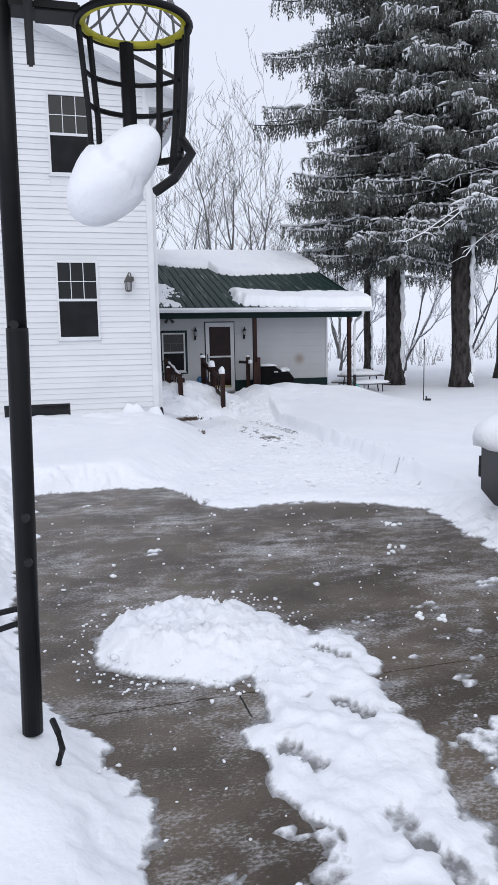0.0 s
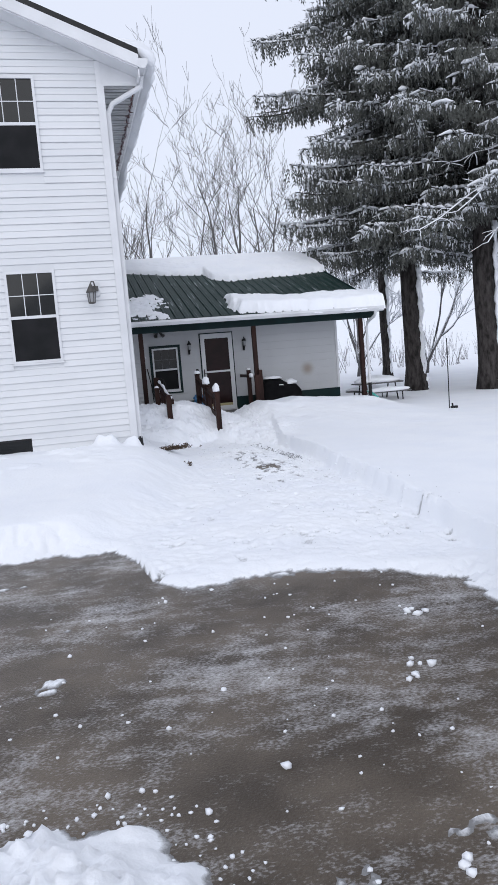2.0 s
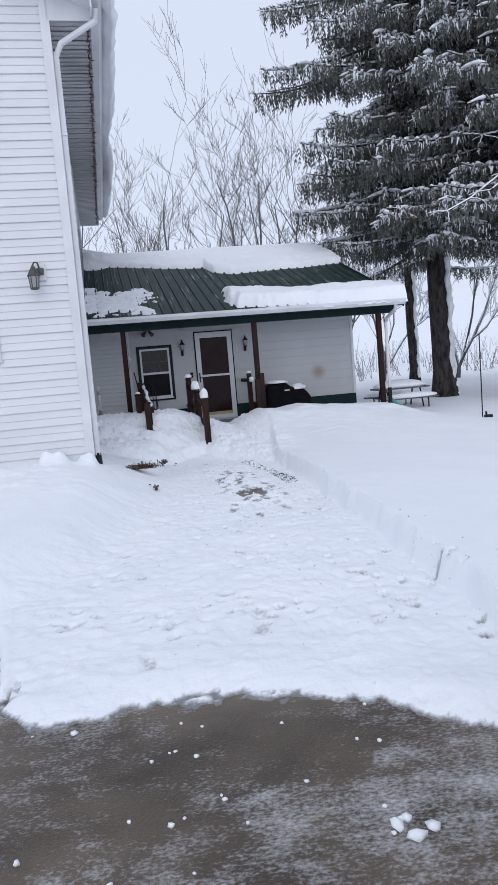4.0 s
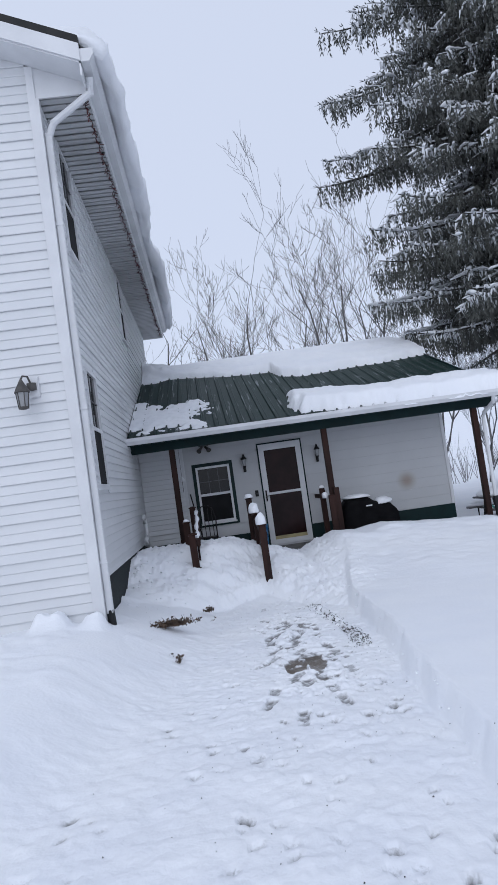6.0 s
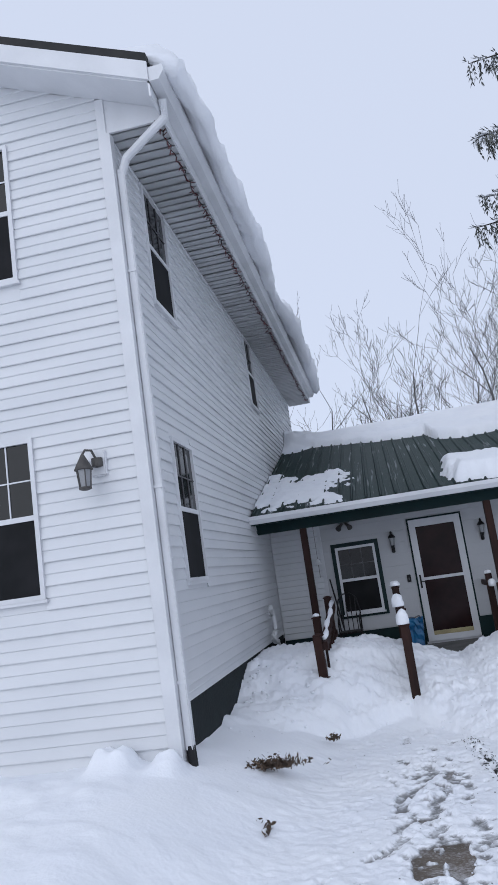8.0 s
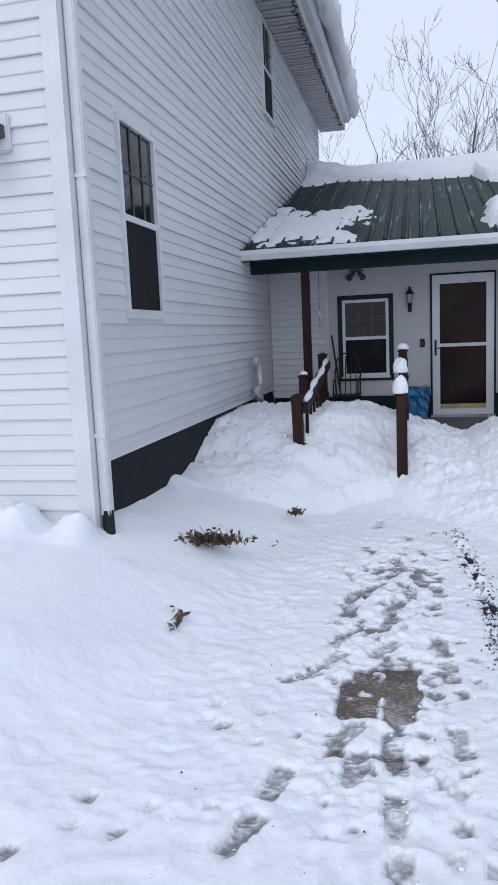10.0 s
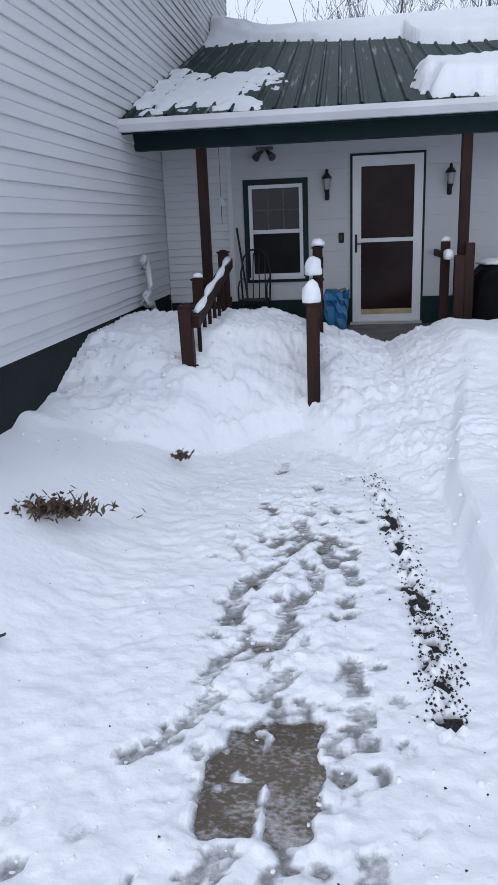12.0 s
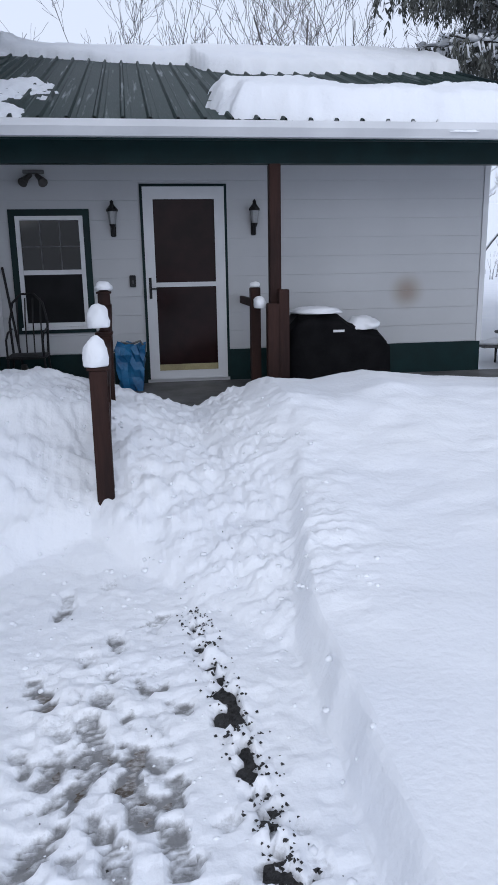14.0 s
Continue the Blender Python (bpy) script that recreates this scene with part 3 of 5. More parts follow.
Shape().prism([(XW, ZE), (X1, ZE), (X1, zt(X1) - 0.13), (RX, zt(RX) - 0.13), (XW, zt(X1) - 0.13)], "y", Y1 + 0.02, Y1 + 0.2).put("gable", TRIM, house)
z = 0.235
while z < zt(RX) - 0.5:
    rise = max(0, z - (zt(X1) - 0.31))
    lo, hi = XW + rise / SLOPE, X1 - rise / SLOPE
    course(house, "x", lo + 0.001, min(hi, X1 - 0.09), z, z + COURSE, -1, Y1, FRONT, SIDING)
    z += COURSE
z = 0.9025
while z < ZE - 0.03:
    course(house, "y", Y1 + 0.09, Y2, max(z, 0.985), min(z + COURSE, ZE), 1, X1, SIDE, SIDING)
    z += COURSE
corner = Shape().prism([(X1 - 0.09, Y1), (X1 - 0.09, Y1 - 0.036), (X1 + 0.036, Y1 - 0.036), (X1 + 0.036, Y1 + 0.09), (X1, Y1 + 0.09), (X1, Y1)], "z", 0.45, ZE)
Shape().box(X1 - 0.09, X1, Y1 - 0.036, Y1 + 0.02, ZE, zt(X1) - 0.31).put("corner_post", TRIM, house)
corner.put("corner_post", TRIM, house)

Shape().prism([(X1, ZE), (X1 + OV - 0.02, ZE), (X1 + OV - 0.02, zt(X1 + OV) - 0.30), (X1, zt(X1) - 0.30)], "y", Y1 - 0.018, Y1 + 0.01).put("eave_return", TRIM, house)
# roof with eaves, soffit, fascia, gutter
roof_top = [(X1 + OV, zt(X1 + OV)), (RX, zt(RX)), (2 * RX - X1 - OV, zt(X1 + OV)), (2 * RX - X1 - OV, zt(X1 + OV) - 0.09), (RX, zt(RX) - 0.09), (X1 + OV, zt(X1 + OV) - 0.09)]
Shape().prism(roof_top, "y", Y1 - RK, Y2 + 0.4).put("roof", ROOF_BLACK, house, "dark metal roof under snow")
for s_ in (1, -1):
    xe = X1 + OV if s_ > 0 else 2 * RX - X1 - OV
    Shape().prism([(xe, zt(X1 + OV) - 0.10), (RX, zt(RX) - 0.10), (RX, zt(RX) - 0.30), (xe, zt(X1 + OV) - 0.30)], "y", Y1 - RK - 0.01, Y1 - RK + 0.02).put("rake_board", TRIM, house)
    Shape().prism([(xe, zt(X1 + OV) - 0.29), (RX, zt(RX) - 0.29), (RX, zt(RX) - 0.32), (xe, zt(X1 + OV) - 0.32)], "y", Y1 - RK + 0.02, Y1 - 0.02).put("rake_soffit", TRIM, house)
Shape().box(X1 + OV - 0.02, X1 + OV, Y1 - RK + 0.02, Y2 + 0.4, ZE - 0.01, ZE + 0.30).put("fascia", TRIM, house)
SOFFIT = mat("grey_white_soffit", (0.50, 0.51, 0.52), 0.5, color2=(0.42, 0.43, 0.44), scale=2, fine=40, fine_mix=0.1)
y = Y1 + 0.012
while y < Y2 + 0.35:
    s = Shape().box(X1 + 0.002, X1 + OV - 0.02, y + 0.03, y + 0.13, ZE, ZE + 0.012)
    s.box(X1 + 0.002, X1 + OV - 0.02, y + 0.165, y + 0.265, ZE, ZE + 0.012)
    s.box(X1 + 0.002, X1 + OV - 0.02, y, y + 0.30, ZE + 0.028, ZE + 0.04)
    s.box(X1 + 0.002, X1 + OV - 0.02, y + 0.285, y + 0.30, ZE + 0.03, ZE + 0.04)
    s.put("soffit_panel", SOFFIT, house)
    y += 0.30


def gutter(parent, axis, a, b, face, z, out, size=0.12):
    """An open K-style gutter."""
    w, t = size * out, 0.006 * out
    prof = [(face, z), (face, z - size), (face + w * 0.65, z - size), (face + w, z - size * 0.45), (face + w, z), (face + w - t * 2, z), (face + w - t * 2, z - size * 0.42), (face + w * 0.62, z - size + 0.008), (face + t, z - size + 0.008), (face + t, z)]
    s = Shape()
    n = len(prof)
    f = lambda p, q: (q, p[0], p[1]) if axis == "x" else (p[0], q, p[1])
    s.add([f(p, a) for p in prof] + [f(p, b) for p in prof], [(i, i + n, (i + 1) % n + n, (i + 1) % n) for i in range(n)])
    s.add([f(p, a) for p in prof[:5]] + [f(p, b) for p in prof[:5]], [(0, 1, 2, 3, 4), (9, 8, 7, 6, 5)])
    return s.put("gutter", TRIM, parent)


gutter(house, "y", Y1 - RK + 0.01, Y2 + 0.38, X1 + OV + 0.001, ZE + 0.29, 1, 0.15)
# downspout at the corner: from the gutter back to the wall, and down
ds = Shape().tube([(X1 + OV + 0.05, Y1 - 0.20, ZE + 0.09), (X1 + OV + 0.04, Y1 - 0.12, ZE - 0.05), (X1 + 0.16, Y1 + 0.05, ZE - 0.28), (X1 + 0.082, Y1 + 0.085, ZE - 0.42)], 0.045, 10)
ds.box(X1 + 0.040, X1 + 0.118, Y1 + 0.045, Y1 + 0.125, 0.62, ZE - 0.38, 0.01)
for zb in (5.2, 3.0, 1.2):
    ds.box(X1 + 0.037, X1 + 0.124, Y1 + 0.035, Y1 + 0.135, zb, zb + 0.03)
ds.put("downspout", TRIM, house)
Shape().tube([(X1 + 0.08, Y1 + 0.085, 0.66), (X1 + 0.09, Y1 + 0.07, 0.5), (X1 + 0.10, Y1 + 0.04, 0.35)], 0.046, 8).put("downspout_shoe", BLACK_METAL, house, "black plastic downspout end")


def snow_roll(name, parent, label, axis, a, b, prof, amount, seed, cell=0.08, taper=0.25):
    """A band of snow along an axis with a lumpy, torn outline. prof: closed cross-section (out, up)."""
    n = max(4, int((b - a) / cell))
    verts, faces, m = [], [], len(prof)
    for i in range(n + 1):
        q = a + (b - a) * i / n
        end = min(1, min(i, n - i) / max(1, n * taper)) ** 0.5 if taper else 1
        for k, (u, w) in enumerate(prof):
            j = float(fbm(np.array([q * 0.55]), np.array([k * 0.35]), 3, seed)[0]) * 0.9 + float(fbm(np.array([q * 3.5]), np.array([k * 0.6]), 4, seed + 9)[0]) * 0.35
            cx = sum(p[0] for p in prof) / m
            cz = min(p[1] for p in prof)
            uu = cx + (u - cx) * (0.6 + 0.4 * end) + amount * j
            ww = cz + (w - cz) * (0.35 + 0.65 * end) * (1 + 0.6 * j) + amount * 0.3 * j
            verts.append((q, uu, ww) if axis == "x" else (uu, q, ww))
    for i in range(n):
        for k in range(m):
            faces.append((i * m + k, i * m + (k + 1) % m, (i + 1) * m + (k + 1) % m, (i + 1) * m + k))
    faces += [tuple(range(m))[::-1], tuple(range(n * m, n * m + m))]
    ob = solid(name, verts, faces, SNOW, parent, "" if not parent else label, True)
    return ob


xe = X1 + OV
ledge = snow_roll("eave_snow", None, "", "y", Y1 - RK + 0.1, Y2 + 0.3,
                  [(xe - 0.9, zt(xe - 0.9) - 0.02), (xe - 0.1, zt(xe - 0.1) - 0.02), (xe + 0.16, ZE + 0.29), (xe + 0.28, ZE + 0.20), (xe + 0.37, ZE + 0.34), (xe + 0.34, ZE + 0.54), (xe + 0.16, ZE + 0.70), (xe - 0.3, zt(xe - 0.3) + 0.22), (xe - 0.9, zt(xe - 0.9) + 0.05)], 0.17, 41, cell=0.05, taper=0)
tagged(ledge, "thick overhanging ledge of snow sliding off the house eave", "snow")


# dimness of muntins seen through glass, put into their colour
DIM_GRID = mat("dimmed_muntins", (0.10, 0.10, 0.105), 0.6)


def sash_window(parent, axis, a0, a1, z0, z1, face, out, muntins=True, label="white double-hung window with dark panes"):
    """A double-hung window: frame, two sashes, panes, muntins, screen. out: +1 or -1 along the wall's normal."""
    def bx(s, p, q, d0, d1, lo, hi):
        d0, d1 = sorted((face + out * d0, face + out * d1))
        return s.box(p, q, d0, d1, lo, hi) if axis == "x" else s.box(d0, d1, p, q, lo, hi)
    w = new("window")
    w.parent = parent
    BASE[w.name] = BASE[parent.name]
    tagged(w, label)
    t, mid = 0.045, (z0 + z1) / 2
    s = Shape()
    for p, q, lo, hi in ((a0, a1, z0, z0 + t), (a0, a1, z1 - t, z1), (a0, a0 + t, z0 + t, z1 - t), (a1 - t, a1, z0 + t, z1 - t)):
        bx(s, p, q, -0.08, 0.045, lo, hi)
    bx(s, a0 - 0.02, a1 + 0.02, 0.0, 0.06, z0 - 0.03, z0 - 0.001)
    s.put("window_frame", TRIM, w)
    s = Shape()
    bx(s, a0 + t, a1 - t, -0.03, 0.030, mid - 0.025, mid + 0.025)
    s.put("meeting_rail", TRIM, w)
    s = Shape()
    bx(s, a0 + t, a1 - t, 0.004, 0.012, mid + 0.025, z1 - t)
    s.put("pane", GLASS_DARK, w)
    s = Shape()
    bx(s, a0 + t, a1 - t, 0.010, 0.018, z0 + t, mid - 0.025)
    s.put("screen", SCREEN, w, "dark insect screen")
    if muntins:
        s = Shape()
        wd = a1 - a0 - 2 * t
        for k in (1, 2):
            c = a0 + t + wd * k / 3
            bx(s, c - 0.007, c + 0.007, 0.013, 0.024, mid + 0.025, z1 - t)
        c = (mid + z1 - t) / 2
        bx(s, a0 + t, a1 - t, 0.013, 0.022, c - 0.007, c + 0.007)
        s.put("muntin_grid", TRIM if axis == "x" and face < 20 else DIM_GRID, w)
    return w


for a0, a1, z0, z1 in FRONT:
    if z1 - z0 > 1:
        sash_window(house, "x", a0, a1, z0, z1, Y1, -1)
for a0, a1, z0, z1 in SIDE:
    sash_window(house, "y", a0, a1, z0, z1, X1, 1)
s = Shape().box(-0.72, 0.57, Y1 + 0.02, Y1 + 0.03, 0.48, 0.82)
s.put("basement_window", GLASS_DARK, house, "low dark basement window half sunk in snow")
s = Shape()
for p, q, lo, hi in ((-0.72, 0.57, 0.785, 0.82), (-0.72, -0.685, 0.48, 0.785), (0.535, 0.57, 0.48, 0.785)):
    s.box(p, q, Y1 - 0.012, Y1 + 0.05, lo, hi)
s.put("basement_window_frame", BLACK_METAL, house)
# dark block added inside the house, its colour standing for unlit rooms behind panes
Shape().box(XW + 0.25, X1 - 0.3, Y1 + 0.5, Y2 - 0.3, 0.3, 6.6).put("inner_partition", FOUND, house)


# ---- the low wing with its porch ----
WY, WX2 = 22.19, 8.87                 # porch wall, right end
EY, EZ, RY, RS = 20.43, 3.02, 28.1, 0.331
VX = 9.53                             # right verge
wing = thing("porch_wing", (5.5, 22.2, 0.3), "low white wing with a green metal roof and open porch", "house")
DOOR, WIN = (4.852, 5.802, 0.54, 2.67), (3.458, 4.305, 1.10, 2.415)
wall_core(wing, "x", X1 + 0.02, WX2, 0.2, 3.5, WY, 0.18, [DOOR, WIN], TRIM)
Shape().box(WX2 - 0.18, WX2, WY + 0.18, 34.8, 0.2, 3.4).put("wall", SIDING, wing)
Shape().box(X1 + 0.02, WX2 - 0.18, 34.6, 34.8, 0.2, 3.4).put("wall", SIDING, wing)
Shape().prism([(WY + 0.18, 3.4), (34.8, 3.4), (28.1, EZ + RS * (RY - EY) - 0.1)], "x", WX2 - 0.18, WX2).put("gable", SIDING, wing)
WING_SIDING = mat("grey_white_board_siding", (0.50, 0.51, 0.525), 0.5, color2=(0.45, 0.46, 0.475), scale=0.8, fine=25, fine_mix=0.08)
wn_, wl_ = WING_SIDING.node_tree.nodes, WING_SIDING.node_tree.links
wb_ = wn_["Principled BSDF"]
w_old = wb_.inputs["Base Color"].links[0].from_socket
rust_co, rust_len, rust_rng, rust_mix, rust_sub = (wn_.new(k) for k in ("ShaderNodeTexCoord", "ShaderNodeVectorMath", "ShaderNodeMapRange", "ShaderNodeMix", "ShaderNodeVectorMath"))
rust_sub.operation, rust_len.operation = "SUBTRACT", "LENGTH"
rust_sub.inputs[1].default_value = (7.92 - 5.5, 0.0, 1.47 - 0.3)
rust_rng.inputs["From Min"].default_value, rust_rng.inputs["From Max"].default_value = 0.26, 0.02
rust_rng.interpolation_type = "SMOOTHSTEP"
rust_rng.inputs["To Max"].default_value = 0.62
rust_mix.data_type = "RGBA"
rust_mix.inputs["B"].default_value = (0.20, 0.12, 0.05, 1)
wl_.new(rust_co.outputs["Object"], rust_sub.inputs[0])
wl_.new(rust_sub.outputs["Vector"], rust_len.inputs[0])
wl_.new(rust_len.outputs["Value"], rust_rng.inputs["Value"])
wl_.new(rust_rng.outputs["Result"], rust_mix.inputs["Factor"])
wl_.new(w_old, rust_mix.inputs["A"])
wl_.new(rust_mix.outputs["Result"], wb_.inputs["Base Color"])
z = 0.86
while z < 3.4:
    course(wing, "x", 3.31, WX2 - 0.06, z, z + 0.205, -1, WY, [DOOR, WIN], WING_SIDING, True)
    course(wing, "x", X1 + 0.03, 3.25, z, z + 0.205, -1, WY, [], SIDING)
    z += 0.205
Shape().box(X1 + 0.03, DOOR[0], WY - 0.012, WY, 0.1, 0.855).put("skirting", GREEN_PAINT, wing, "dark green skirting board")
Shape().box(DOOR[1], WX2, WY - 0.012, WY, 0.1, 0.855).put("skirting", GREEN_PAINT, wing, "dark green skirting board")
Shape().box(WX2 - 0.055, WX2 + 0.01, WY - 0.022, WY + 0.05, 0.855, 3.3).put("corner_post", TRIM, wing)
Shape().box(3.25, 3.31, WY - 0.03, WY, 0.86, 3.3).put("corner_post", TRIM, wing)
# roof deck and ribbed metal sheets
zr = lambda y: EZ + RS * (y - EY)
roof_prof = [(EY, zr(EY) - 0.02), (RY, zr(RY) - 0.02), (2 * RY - EY, zr(EY) - 0.02), (2 * RY - EY, zr(EY) - 0.14), (RY, zr(RY) - 0.14), (EY, zr(EY) - 0.14)]
Shape().prism(roof_prof, "x", X1 + 0.02, VX).put("roof_deck", GREEN_PAINT, wing)
x = X1 + 0.02
while x < VX - 0.02:
    e = min(x + 0.23, VX)
    s = Shape()
    px = [x, x + 0.012, x + 0.03, x + 0.05, x + 0.062, (x + e) / 2 - 0.012, (x + e) / 2, (x + e) / 2 + 0.012, e]
    pz = [0, 0.0, 0.034, 0.034, 0.0, 0.0, 0.006, 0.0, 0.0]
    v = [(min(a, e), yy, zr(yy) - 0.018 + b) for yy in (EY - 0.04, RY) for a, b in zip(px, pz)]
    s.add(v, [(i, i + 1, i + 10, i + 9) for i in range(8)])
    s.put("roof_panel", GREEN_METAL, wing)
    x += 0.23
Shape().prism([(RY - 0.18, zr(RY - 0.18) + 0.012), (RY, zr(RY) + 0.02), (RY + 0.18, zr(RY - 0.18) + 0.012), (RY, zr(RY) + 0.0)], "x", X1 + 0.03, VX + 0.01).put("ridge_cap", GREEN_METAL, wing)
Shape().prism([(EY, zr(EY) + 0.02), (RY, zr(RY) + 0.02), (RY, zr(RY) - 0.2), (EY, zr(EY) - 0.2)], "x", VX, VX + 0.025).put("verge_board", GREEN_PAINT, wing)
Shape().box(X1 - 0.12, VX + 0.02, EY + 0.0, EY + 0.03, EZ - 0.17, EZ - 0.025).put("fascia", GREEN_PAINT, wing)
gutter(wing, "x", X1 - 0.13, VX + 0.02, EY - 0.001, EZ - 0.03, -1, 0.125)
Shape().box(X1 - 0.10, VX, 20.90, 21.02, 2.72, 2.92).put("porch_beam", GREEN_PAINT, wing, "dark green porch beam")
Shape().box(X1 + 0.03, VX - 0.01, EY + 0.03, WY, 2.925, 2.94).put("porch_ceiling", TRIM, wing, "white porch ceiling")
Shape().box(X1 + 0.03, WX2 + 0.3, 20.75, WY, 0.30, 0.50).put("porch_deck", DECK, wing, "grey porch floor")
for px in (3.15, 6.11, 9.11):
    s = Shape().box(px - 0.055, px + 0.055, 20.9, 21.01, 0.35, 2.72, 0.006)
    s.put("porch_post", BROWN_WOOD, wing, "brown stained wooden post")

# window with dark trim
sash_window(wing, "x", WIN[0] + 0.07, WIN[1] - 0.07, WIN[2] + 0.07, WIN[3] - 0.07, WY, -1, label="white sash window framed in dark green trim")
s = Shape()
a0, a1, z0, z1 = WIN
for p, q, lo, hi in ((a0, a1, z1 - 0.075, z1), (a0, a1, z0, z0 + 0.075), (a0, a0 + 0.075, z0 + 0.075, z1 - 0.075), (a1 - 0.075, a1, z0 + 0.075, z1 - 0.075)):
    s.box(p, q, WY - 0.035, WY + 0.10, lo, hi)
s.put("window_trim", GREEN_PAINT, wing, "dark green window trim")

# ---- storm door ----
a0, a1, z0, z1 = DOOR
door = new("door")
door.parent = wing
BASE[door.name] = BASE[wing.name]
tagged(door, "white storm door with two dark glass panels")
s = Shape()
for p, q, lo, hi in ((a0, a1, z1 - 0.03, z1), (a0, a0 + 0.03, z0, z1 - 0.03), (a1 - 0.03, a1, z0, z1 - 0.03)):
    s.box(p, q, WY - 0.03, WY + 0.12, lo, hi)
s.put("door_trim", GREEN_PAINT, door, "thin dark green door trim")
s = Shape()
b0, b1, c0, c1 = a0 + 0.03, a1 - 0.03, z0, z1 - 0.03
for p, q, lo, hi in ((b0, b1, c1 - 0.13, c1), (b0, b1, c0, c0 + 0.10), (b0, b0 + 0.11, c0 + 0.10, c1 - 0.13), (b1 - 0.11, b1, c0 + 0.10, c1 - 0.13), (b0 + 0.11, b1 - 0.11, 1.575, 1.625)):
    s.box(p, q, WY - 0.045, WY - 0.005, lo, hi)
s.put("door_frame", TRIM, door, "white aluminium frame")
PANEL = mat("dark_red_door", (0.030, 0.011, 0.010), 0.5, color2=(0.018, 0.007, 0.006), scale=2, fine=20)
Shape().box(b0, b1, WY + 0.07, WY + 0.11, c0, c1).put("inner_door", PANEL, door, "dark red inner door behind the glass")
GLASS_DOOR = mat("storm_glass_over_red_door", (0.024, 0.010, 0.010), 0.12, color2=(0.014, 0.007, 0.007), scale=2, fine=8, spec=0.15)
for lo, hi in ((c0 + 0.10, 1.575), (1.625, c1 - 0.13)):
    Shape().box(b0 + 0.11, b1 - 0.11, WY - 0.03, WY - 0.024, lo, hi).put("pane", GLASS_DOOR, door)
BRASS = mat("brass", (0.45, 0.40, 0.22), 0.35, 0.8, color2=(0.3, 0.26, 0.15))
Shape().box(b0 + 0.11, b1 - 0.11, WY - 0.05, WY - 0.046, c0 + 0.10, c0 + 0.17).put("kick_strip", BRASS, door, "pale brass strip")
s = Shape().box(b0 + 0.03, b0 + 0.06, WY - 0.058, WY - 0.045, 1.45, 1.68).tube([(b0 + 0.045, WY - 0.058, 1.56), (b0 + 0.045, WY - 0.09, 1.56), (b0 + 0.12, WY - 0.095, 1.56)], 0.009, 6)
s.put("door_handle", BLACK_METAL, door)
for p in door.children:
    if p.name.startswith("pane"):
        p.visible_shadow = False

# ---- snow on the wing's roof ----
rx, ry = np.arange(X1 + 0.03, VX + 0.10, 0.04), np.arange(EY - 0.14, RY + 0.5, 0.04)
RXg, RYg = np.meshgrid(rx, ry)
wob, small, grit = fbm(RXg * 1.6, RYg * 1.6, 4, 201), fbm(RXg * 5, RYg * 5, 4, 211), fbm(RXg * 14, RYg * 14, 3, 221)
deep = np.full(RXg.shape, -0.06)
# band below the ridge
low = curve(RXg, [(2.4, 26.6), (3.1, 26.0), (4.3, 25.5), (5.2, 25.2), (5.7, 25.2), (5.85, 24.4), (6.3, 24.1), (7.4, 24.3), (9.0, 24.6), (9.6, 24.8)]) + 0.14 * wob + 0.08 * small
band = step(0.0, 0.12, RYg - low) * (0.11 + 0.06 * step(5.5, 5.9, RXg) + 0.04 * wob + 0.04 * small + 0.03 * np.abs(grit)) * (1 - 0.7 * step(RY - 1.6, RY, RYg))
band = band + 0.22 * np.exp(-((RXg - 2.6) / 0.5) ** 2 - ((RYg - 27.0) / 0.8) ** 2) * (1 + 0.5 * small) + 0.10 * np.exp(-((RXg - 5.75) / 0.3) ** 2 - ((RYg - 25.2) / 0.4) ** 2) * step(0, 0.1, RYg - low)
# slab above the eave
lft = curve(RYg, [(20.2, 5.75), (20.6, 5.55), (21.6, 5.50), (22.1, 5.55), (22.4, 5.9), (22.8, 6.5)]) + 0.18 * wob + 0.14 * small
up_ = curve(RXg, [(5.4, 22.3), (6.0, 22.3), (7.2, 21.9), (9.6, 21.9)]) + 0.10 * wob
hang = curve(RXg, [(5.4, 20.50), (6.0, 20.5), (6.6, 20.40), (7.2, 20.36), (7.8, 20.30), (9.6, 20.28)]) + 0.12 * small
edge = np.minimum(np.minimum(RXg - lft, up_ - RYg), (RYg - hang) * 1.2)
slab = step(0.0, 0.22, edge) * (0.22 + 0.06 * wob + 0.04 * small + 0.02 * grit) * (0.35 + 0.65 * step(0.0, 0.9, up_ - RYg)) + step(0, 0.1, edge) * 0.03
# thin leftovers at the lower left, torn between the ribs
rest = step(0.0, 0.45, np.minimum(np.minimum(23.3 - 0.3 * (RXg - 2.4) - RYg, 4.0 - RXg), RYg - 20.40) * 0.8 + 0.45 * wob + 0.35 * small) * (RYg > EY + 0.03)
thin = rest * (0.055 + 0.03 * small + 0.03 * grit) - 0.02
deep = np.maximum.reduce([np.where(band > 0.02, band, -0.06), np.where(slab > 0.02, slab, -0.06), np.where(thin > 0.0, thin, -0.06)])
over = np.maximum(0, EY - RYg)
RZg = np.where(RYg <= RY, EZ + RS * (RYg - EY), EZ + RS * (2 * RY - EY - RYg)) - 0.004 + deep - 0.9 * np.minimum(over, 0.09) * (deep > 0)
n_r, n_c = RXg.shape
ix = np.arange(n_r * n_c).reshape(n_r, n_c)
rv = np.stack([RXg, RYg, RZg], -1).reshape(-1, 3)
rq = np.stack([ix[:-1, :-1], ix[:-1, 1:], ix[1:, 1:], ix[1:, :-1]], -1).reshape(-1, 4)
top_ = (deep.ravel()[rq] > -0.05).any(1)
roof_snow = solid("roof_snow", rv.tolist(), rq[top_].tolist(), SNOW, None, "", True)
